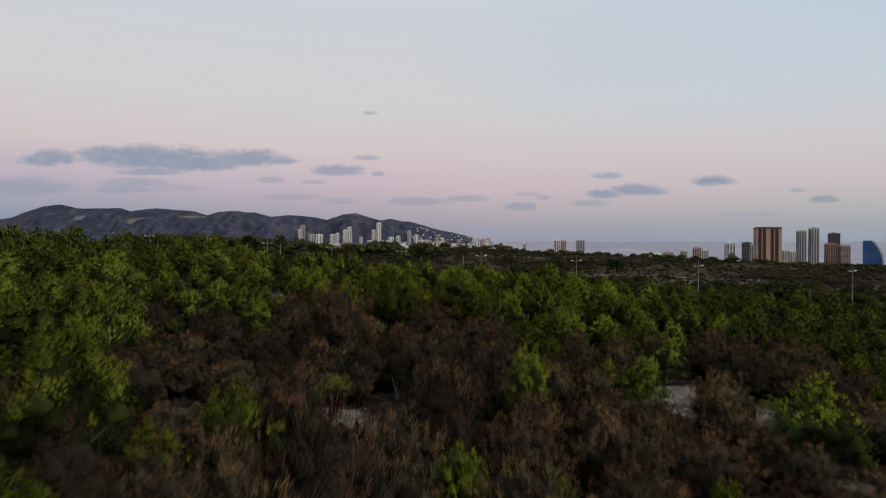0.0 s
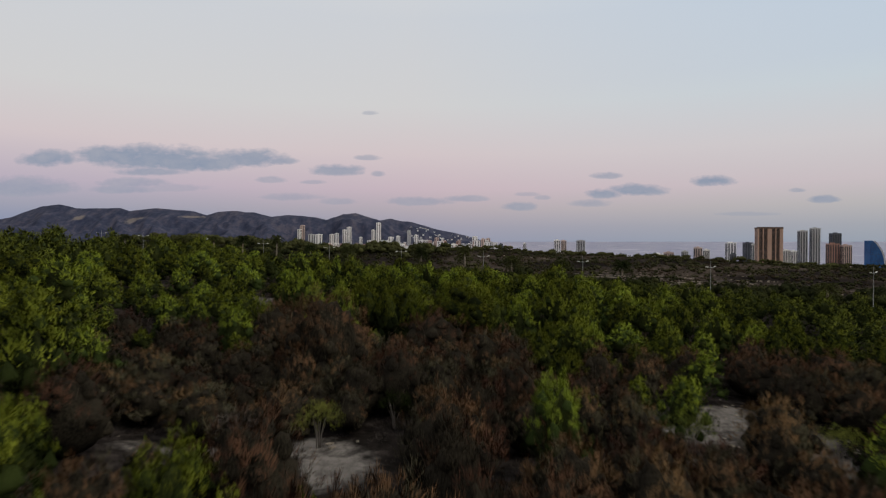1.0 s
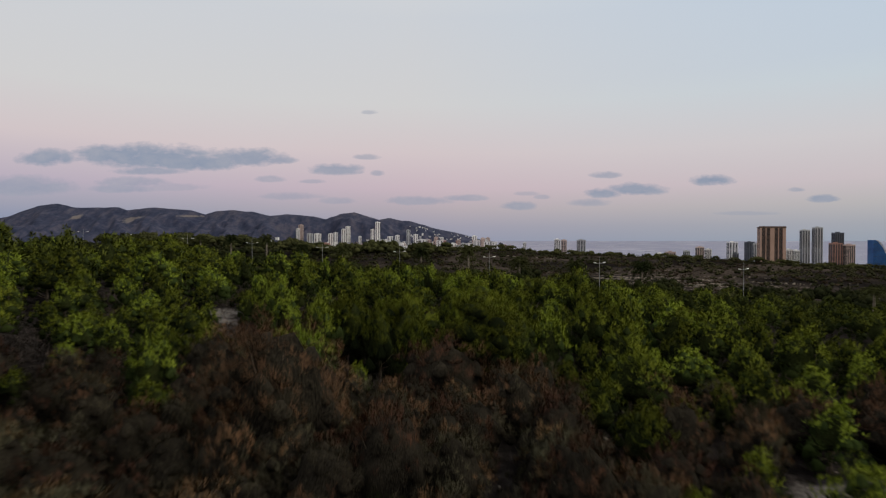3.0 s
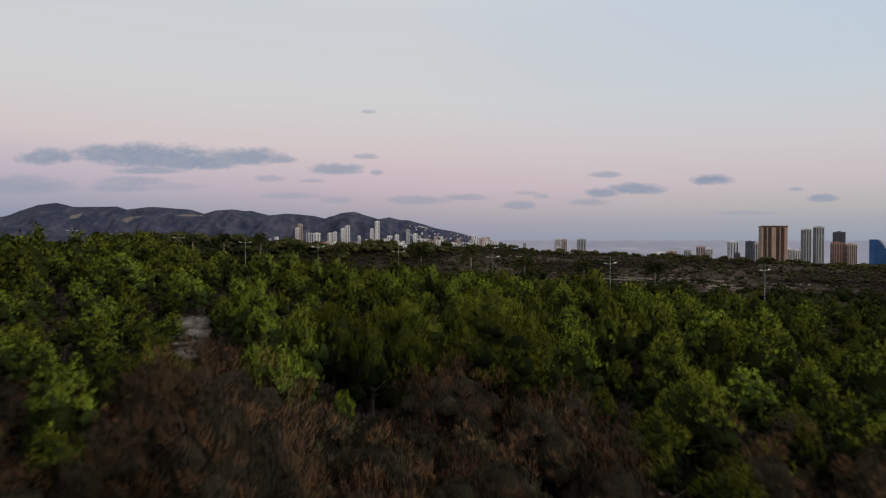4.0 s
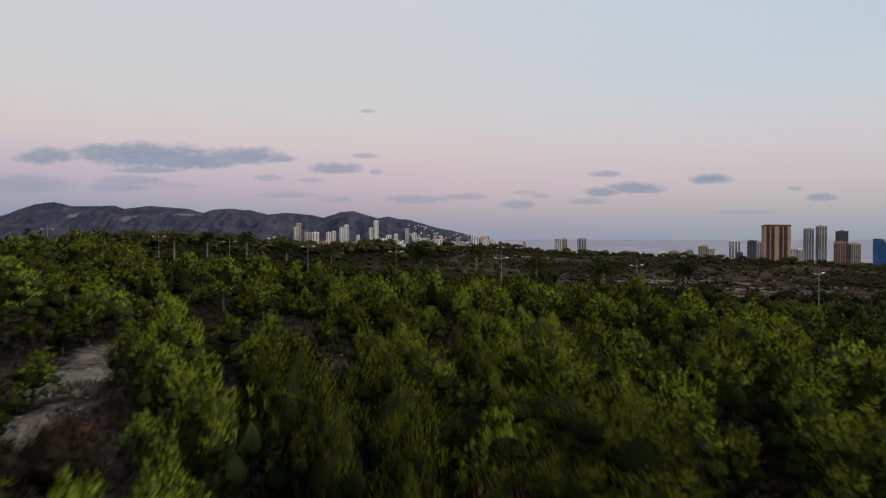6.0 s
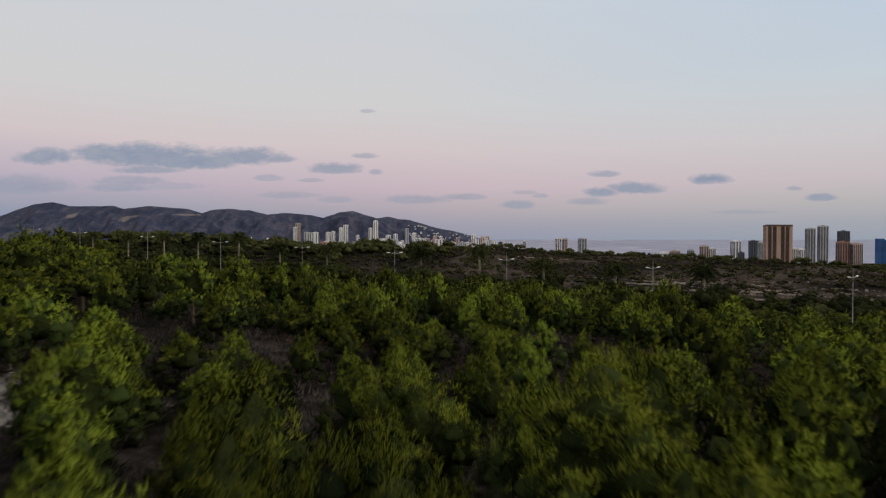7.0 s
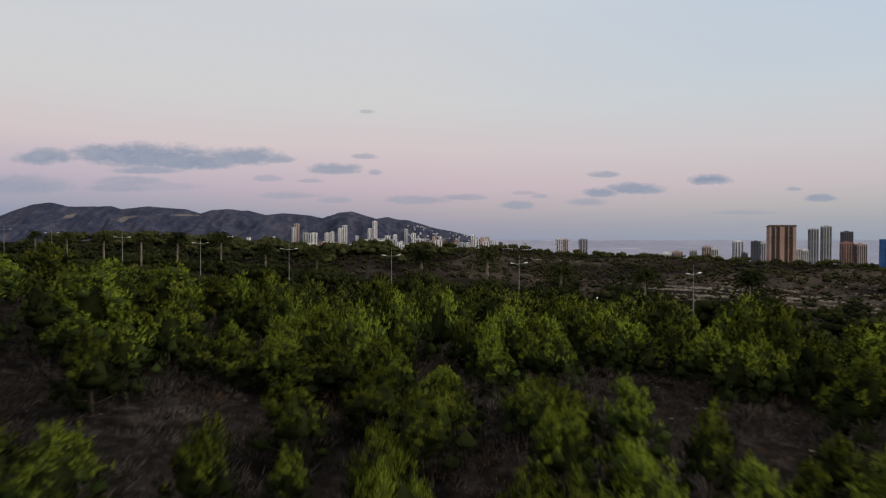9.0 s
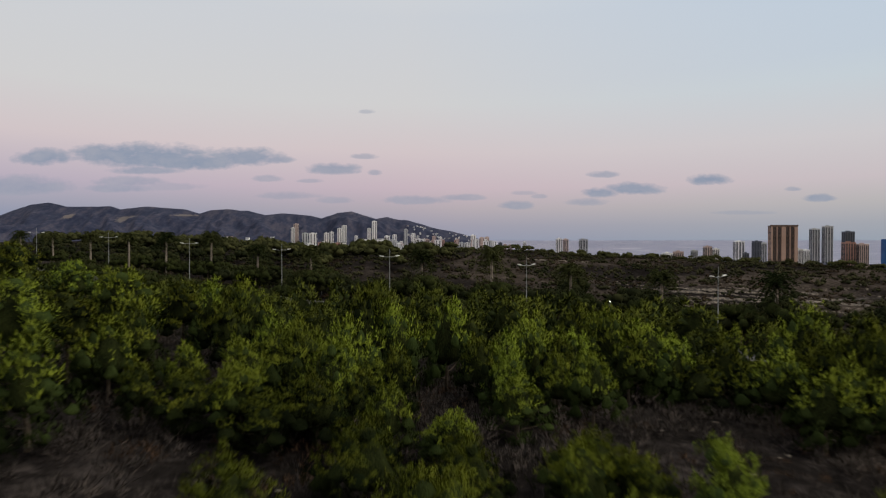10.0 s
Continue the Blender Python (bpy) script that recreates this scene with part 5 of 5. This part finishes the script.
for i in range(9000):
    y = frng.uniform(3, 172)
    x = frng.uniform(-1, 1) * (14 + 0.82 * y)
    if abs(x) < 5 and y < 10:
        continue
    al_, ac_ = road_frame(x, y)
    if ac_ > -9 or float(bare_ground(np.array(x), np.array(y))) > 0.25 or (55 < y < 92 and abs(x + 13 + 0.44 * (y - 58)) < 1.8):
        continue
    heath = math.exp(-((x + 7) / 26) ** 2 - ((y - 105) / 15) ** 2)
    if heath > 0.42 or (ac_ > -30 and frng.random() < 0.15):
        continue
    gz = float(ground(x, y))
    if (24 < y < 46 and 0.48 < x / (y - 6) < 0.74 and frng.random() < 0.8) or (26 < y < 40.5 and -0.6 < x / (y - 10) < -0.08):
        continue
    if -22 < x < 34 and y < 60:
        r = 2.1
        if not clear_of(x, y, r):
            continue
        if frng.random() < 0.72:
            top, wide = gz + frng.uniform(3.0, 4.6), frng.uniform(0.8, 1.1)
            # low growth before the sandy bank to the south
            if 26 < y < 46 and 0.28 < x / y < 0.46:
                top = min(top, 11.7 - 0.27 * y)
            if top - gz > 1.0:
                brown_shrub(x, y, top, frng, wide)
            continue
    h = frng.uniform(1.9, 5.6) + 1.6 * math.exp(-((x - 6) / 20) ** 2 - ((y - 76) / 14) ** 2) + 3.0 * float(smooth(-26, -50, x))
    if y > 132:
        h = max(2.0, frng.uniform(3.2, 6.6) - 0.095 * max(0.0, x - 4) + 4.0 * float(smooth(-36, -70, x)) - gz)
    # a gap towards the road, and lower growth before the lit post lamp
    if y > 118 and abs(x - 0.52 * (y - 80) + 3.9) < 2.6:
        continue
    if y > 132 and abs(x - 0.275 * (y - 72) + 3.6) < 3.2:
        h = min(h, max(1.2, 12.4 - 0.1077 * (y - 72) - gz))
    room = 1.25 + 0.25 * h + (0.6 if y > 95 else 0.0)
    if not clear_of(x, y, room):
        continue
    planted.append((x, y, room))
    far_pines.append((x, y, gz, h))
# those along the flight are single trees, the rest one wood
far_pines.sort(key=lambda p: math.hypot(p[0] + 2, max(0.0, p[1] - 78)) + (60 if p[1] < 9 else 0))
for x, y, gz, h in far_pines[:195]:
    pine(x, y, gz + h, frng, frng.uniform(0.95, 1.3))
far_pines = far_pines[195:]
far_kinds = [pine_geo(np.random.default_rng(300 + i), 4.5, (1.9, 1.6, 2.1, 1.75)[i], (12, 10, 13, 11)[i], 6, ("spire", "spire", "dome", "spire")[i], 0, 14, (0.25, 0.09), (0.30, 0.75), 1.0) for i in range(4)]
FP = np.array(far_pines)
which = np.arange(len(FP)) % 4
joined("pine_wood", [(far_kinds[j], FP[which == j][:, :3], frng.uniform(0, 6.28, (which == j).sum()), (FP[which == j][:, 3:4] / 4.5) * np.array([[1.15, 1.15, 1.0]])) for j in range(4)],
       [M["wood"], M["inner"], M["lit_woodtips"]], "dense green pine wood towards the road", "pine wood")

# ---- evergreen trees and hedges beside the road ----
leaf_kinds, leaf_geos = [], []
for i in range(3):
    prng = np.random.default_rng(400 + i)
    g = Geo()
    n = 20
    N = unit(prng.normal(size=(n, 3)) * [1, 1, 0.8])
    N[:, 2] = np.abs(N[:, 2]) - 0.25
    C = N * [1.7, 1.7, 1.3] * prng.uniform(0.6, 1, (n, 1)) + [0, 0, 2.1]
    shag(g, C, prng.uniform(0.34, 0.52, n), 1.0, prng, 1, 0.22, 0.5, 1)
    shoots(g, C, 0.54, 5, 6, 0.26, 0.34, (0.17, 0.07), prng, 1.1, 0.4, -0.5, (0, 0), ruffle=0.6)
    leaf_geos.append(g)
    leaf_kinds.append((trunk_geo(prng, 2.6, 0.14).mesh("trunk", [M["bark"]], (0,)), g.mesh("crown", [M["leaf"], M["inner"]])))
far_leaf_geos = []
for i in range(4):
    prng = np.random.default_rng(430 + i)
    g, n = Geo(), 15
    N = unit(prng.normal(size=(n, 3)) * [1, 1, 0.8])
    N[:, 2] = np.abs(N[:, 2]) - 0.25
    C = N * [1.6, 1.6, 1.3] * prng.uniform(0.6, 1, (n, 1)) + [0, 0, 1.9]
    shag(g, C, prng.uniform(0.5, 0.75, n), 1.0, prng, 1, 0.3, 0.5)
    shoots(g, C, 0.7, 4, 3, 0.26, 0.4, (0.25, 0.13), prng, 1.0, 0.4, -0.5, (0, 0), ruffle=0.6)
    far_leaf_geos.append(g)
lrng = np.random.default_rng(44)
beside_road = 0
for i in range(900):
    if beside_road == 235:
        break
    al_ = lrng.uniform(-105, 190)
    ac_ = lrng.choice([lrng.uniform(-26, -8.5), lrng.uniform(7, 30)]) if i % 3 else lrng.uniform(-13, -6.8)
    x, y = LINE_X + ALONG[0] * al_ + ACROSS[0] * ac_, LINE_Y + ALONG[1] * al_ + ACROSS[1] * ac_
    if not clear_of(x, y, 1.6 if i % 3 else 0.9) or (ac_ < 0 and (-41 < al_ < -27 or 60 < al_ < 68)) or -18 < al_ < -8:
        continue
    planted.append((x, y, 1.8))
    beside_road += 1
    t = thing("evergreen_tree", "dark rounded evergreen tree beside the road", "tree", "evergreen trees along the road")
    t.matrix_world = pose(x, y, float(ground(x, y)) - 0.1, 0, 0, lrng.uniform(0, 360)) @ Matrix.Scale(lrng.uniform(1.0, 1.9) * (1.25 if 6 < ac_ < 14 else 1.0), 4)
    for name, me in zip(("trunk", "crown"), leaf_kinds[lrng.integers(3)]):
        part(name, me, t)


for x, y, z in PALMS:
    for step in (-2.0, 1.6):
        t = thing("evergreen_tree", "dark rounded evergreen tree at the foot of a palm", "tree", "evergreen trees along the road")
        tx, ty = x + ALONG[0] * step - ACROSS[0] * 2.6, y + ALONG[1] * step - ACROSS[1] * 2.6
        t.matrix_world = pose(tx, ty, float(ground(tx, ty)) - 0.1, 0, 0, lrng.uniform(0, 360)) @ Matrix.Scale(lrng.uniform(1.9, 2.7), 4)
        for name, me in zip(("trunk", "crown"), leaf_kinds[lrng.integers(3)]):
            part(name, me, t)


def bare_tree(x, y, h, rng):
    """A leafless grey tree that forks again and again."""
    t = thing("bare_tree", "leafless grey tree with fine forking branches", "tree")
    t.matrix_world = pose(x, y, float(ground(x, y)))
    g, twigs = Geo(), Geo()

    def grow(p, way, ln, thick, level):
        mid = p + way * ln * 0.5 + rng.normal(size=3) * ln * 0.05
        end = p + way * ln
        tube(g if level < 2 else twigs, [p, mid, end], (thick, thick * 0.8, thick * 0.6), 5)
        if level < 5:
            for _ in range(3 if level < 3 else 2):
                grow(end, unit(way + rng.normal(size=3) * [0.6, 0.6, 0.4] + [0, 0, 0.1]), ln * rng.uniform(0.6, 0.85), thick * 0.58, level + 1)

    grow(np.array([0, 0, -0.2]), np.array([0.05, 0, 1.0]), h * 0.27, 0.17, 0)
    part("trunk", g.mesh("trunk", [M["dead"]], (0,)), t)
    part("branches", twigs.mesh("branches", [M["dead"]], (0,)), t)


bare_tree(-34.6, 214.0, 6.0, np.random.default_rng(77))
bare_tree(-38.5, 219.0, 5.0, np.random.default_rng(78))


def bush_geo(rng, n=5, count=9):
    g = Geo()
    N = unit(rng.normal(size=(n, 3)))
    N[:, 2] = np.abs(N[:, 2])
    C = N * [0.6, 0.6, 0.45] + [0, 0, 0.12]
    shag(g, C, 0.36 + 0 * C[:, 0], 1.1, rng, 0, 0.4, 0.6)
    shoots(g, C, 0.38, count // 2, 3, 0.22, 0.25, (0.22, 0.13), rng, 1.1, 0.6, -0.2, (0, 0))
    return g


scrub_kinds = [bush_geo(np.random.default_rng(520 + i), 4, 4) for i in range(4)]
bush_kinds = [bush_geo(np.random.default_rng(500 + i)) for i in range(4)]


def scatter(name, P, size, mats, label, category, rng, kinds=None):
    P = np.asarray(P)
    j = np.arange(len(P)) % len(kinds or bush_kinds)
    P3 = np.column_stack([P, ground(P[:, 0], P[:, 1])])
    S = rng.uniform(*size, len(P))[:, None] * np.column_stack([rng.uniform(0.9, 1.4, len(P)), rng.uniform(0.9, 1.4, len(P)), rng.uniform(0.75, 1.1, len(P))])
    joined(name, [(kk, P3[j == i], rng.uniform(0, 6.28, (j == i).sum()), S[j == i]) for i, kk in enumerate(kinds or bush_kinds)], mats, label, category)


# red-brown hedge on the far side of the road
hrng = np.random.default_rng(55)
a = hrng.uniform(-110, 60, 460)
c = hrng.uniform(9, 30, 460)
scatter("hedge", np.stack([LINE_X + ALONG[0] * a + ACROSS[0] * c, LINE_Y + ALONG[1] * a + ACROSS[1] * c], 1), (0.9, 1.9), [M["hedge"], M["rust_in"]], "dull red-brown shrubs along the road", "hedge", hrng)
# dark low wood between the road and the slope, closing over it towards the north
P = []
while len(P) < 240:
    a = hrng.uniform(-120, 270)
    c = hrng.uniform(8, 22 + 80 * float(smooth(70, 130, a)))
    P.append((LINE_X + ALONG[0] * a + ACROSS[0] * c, LINE_Y + ALONG[1] * a + ACROSS[1] * c))
while len(P) < 350:
    a, c = hrng.uniform(-150, 10), hrng.uniform(8, 50)
    if -18 < a < -8 and c < 13:
        continue
    P.append((LINE_X + ALONG[0] * a + ACROSS[0] * c, LINE_Y + ALONG[1] * a + ACROSS[1] * c))
scatter("roadside_wood", P, (0.9, 1.9), [M["leaf"], M["inner"]], "dark evergreen trees beyond the road", "trees", hrng, far_leaf_geos)
# tall dark trees on the rise beyond the road, to the north
P = []
while len(P) < 130:
    a, c = hrng.uniform(75, 340), hrng.normal(100, 22)
    P.append((LINE_X + ALONG[0] * a + ACROSS[0] * c, LINE_Y + ALONG[1] * a + ACROSS[1] * c))
scatter("skyline_trees", P, (1.45, 2.6), [M["leaf"], M["inner"]], "tall dark trees along the skyline to the north", "trees", hrng, far_leaf_geos)
# maquis on the far slope, thicker along the crest
P = []
while len(P) < 7400:
    a, c = hrng.uniform(-290, 330), hrng.uniform(18, 330)
    x, y = LINE_X + ALONG[0] * a + ACROSS[0] * c, LINE_Y + ALONG[1] * a + ACROSS[1] * c
    if hrng.random() < 0.9 * float(bare_ground(np.array(x), np.array(y))) + 0.25 * (math.sin(a * 0.06) * math.sin(c * 0.05 + 1) + 0.4):
        continue
    P.append((x, y))
scatter("maquis", P, (0.7, 2.1), [M["hillbush"], M["inner"]], "dark maquis scrub over the far slope", "scrub", hrng, scrub_kinds)
P = []
while len(P) < 4500:
    a, c = hrng.uniform(-220, 160), hrng.uniform(14, 190)
    if hrng.random() < 0.45 + 0.5 * math.sin(a * 0.11 + c * 0.05) * math.sin(c * 0.13 + 1):
        P.append((LINE_X + ALONG[0] * a + ACROSS[0] * c, LINE_Y + ALONG[1] * a + ACROSS[1] * c))
scatter("dry_scrub", P, (0.35, 1.1), [M["dryscrub"], M["rust_in"]], "dull brown dry scrub over the far slope", "scrub", hrng, scrub_kinds)
P = []
while len(P) < 420:
    a, c = hrng.uniform(-300, 330), hrng.normal(185, 16)
    P.append((LINE_X + ALONG[0] * a + ACROSS[0] * c, LINE_Y + ALONG[1] * a + ACROSS[1] * c))
scatter("crest_trees", P, (0.45, 1.15), [M["leaf"], M["inner"]], "dark low trees along the crest", "trees", hrng, far_leaf_geos)

# ---- heath: low twiggy growth, stones ----
tuft_kinds = []
for i in range(5):
    prng = np.random.default_rng(600 + i)
    g = Geo()
    n = 44
    a, q = prng.uniform(0, 6.28, n), np.sqrt(prng.uniform(0, 1, n))
    Pt = np.stack([0.42 * q * np.cos(a), 0.42 * q * np.sin(a), 0 * a], 1)
    blades(g, Pt, unit(np.stack([np.cos(a) * q, np.sin(a) * q, 0.9 + 0 * a], 1) + prng.normal(size=(n, 3)) * 0.25), prng.uniform(0.12, 0.40, n), 0.015, prng, 0)
    tuft_kinds.append(g)
P = []
trng = np.random.default_rng(66)
while len(P) < 2800:
    y = trng.uniform(16, 135)
    x = trng.uniform(-1, 1) * (20 + 0.45 * y)
    if trng.random() < 0.97 * min(1.0, 1.8 * float(bare_ground(np.array(x), np.array(y)))):
        continue
    P.append((x, y))
scatter("heath", P, (0.6, 1.5), [M["scrub"]], "low dark grey-brown heath and dry grass", "heath", trng, tuft_kinds)
heath_kinds = []
for i in range(6):
    g = Geo()
    hr = np.random.default_rng(650 + i)
    n = 9
    a, q = hr.uniform(0, 6.28, n), np.sqrt(hr.uniform(0, 1, n))
    P0 = np.stack([0.5 * q * np.cos(a), 0.5 * q * np.sin(a), 0.36 * (1 - 0.7 * q ** 2)], 1)
    D = unit(np.stack([np.cos(a) * q * 0.7, np.sin(a) * q * 0.7, 1 + 0 * a], 1))
    brushes(g, P0, D, hr.uniform(0.10, 0.18, n), hr.uniform(0.35, 0.7, n), D, np.zeros(n, dtype=bool), hr, 12, (0.20, 0.018), (0, 0), 0.3, 0.7)
    heath_kinds.append(g)
P, dry = [], []
while len(P) + len(dry) < 4200:
    x, y = trng.uniform(-44, 44), trng.uniform(60, 136)
    if trng.random() < 1.3 * float(bare_ground(np.array(x), np.array(y))):
        continue
    (dry if math.sin(x * 0.31 + 2) * math.sin(y * 0.23) + trng.normal() * 0.5 > 0.7 else P).append((x, y))
scatter("low_heath_bushes", P, (0.8, 2.0), [M["scrub"]], "low grey-brown bushes between the young pines", "heath", trng, heath_kinds)
scatter("dry_heath_bushes", dry, (0.6, 1.5), [M["hedge"]], "low red-brown dry bushes between the young pines", "heath", trng, heath_kinds)

stone_kinds = []
for i in range(5):
    prng = np.random.default_rng(700 + i)
    bm = bmesh.new()
    bmesh.ops.create_icosphere(bm, subdivisions=1, radius=0.5)
    V = np.array([v.co[:] for v in bm.verts]) * prng.uniform(0.75, 1.2, (len(bm.verts), 1)) * [1.2, 0.9, 0.55]
    F = np.array([[v.index for v in f.verts] for f in bm.faces])
    bm.free()
    g = Geo()
    g.add(V, F)
    stone_kinds.append(g)
P = [(x, y) for x, y in ((trng.uniform(-36, 36), trng.uniform(30, 128)) for _ in range(5000)) if trng.random() < 0.04 + 0.5 * float(bare_ground(np.array(x), np.array(y)))]
scatter("stones", P, (0.1, 0.38), [M["rock"]], "pale limestone stones on the heath", "stones", trng, stone_kinds)
P = []
while len(P) < 3400:
    a, c = trng.uniform(-150, 60), trng.uniform(22, 150)
    x, y = LINE_X + ALONG[0] * a + ACROSS[0] * c, LINE_Y + ALONG[1] * a + ACROSS[1] * c
    if trng.random() < float(bare_ground(np.array(x), np.array(y))) ** 2:
        P.append((x, y))
scatter("terrace_stones", P, (0.2, 0.9), [M["rock"]], "broken pale stone terraces on the far slope", "stones", trng, stone_kinds)
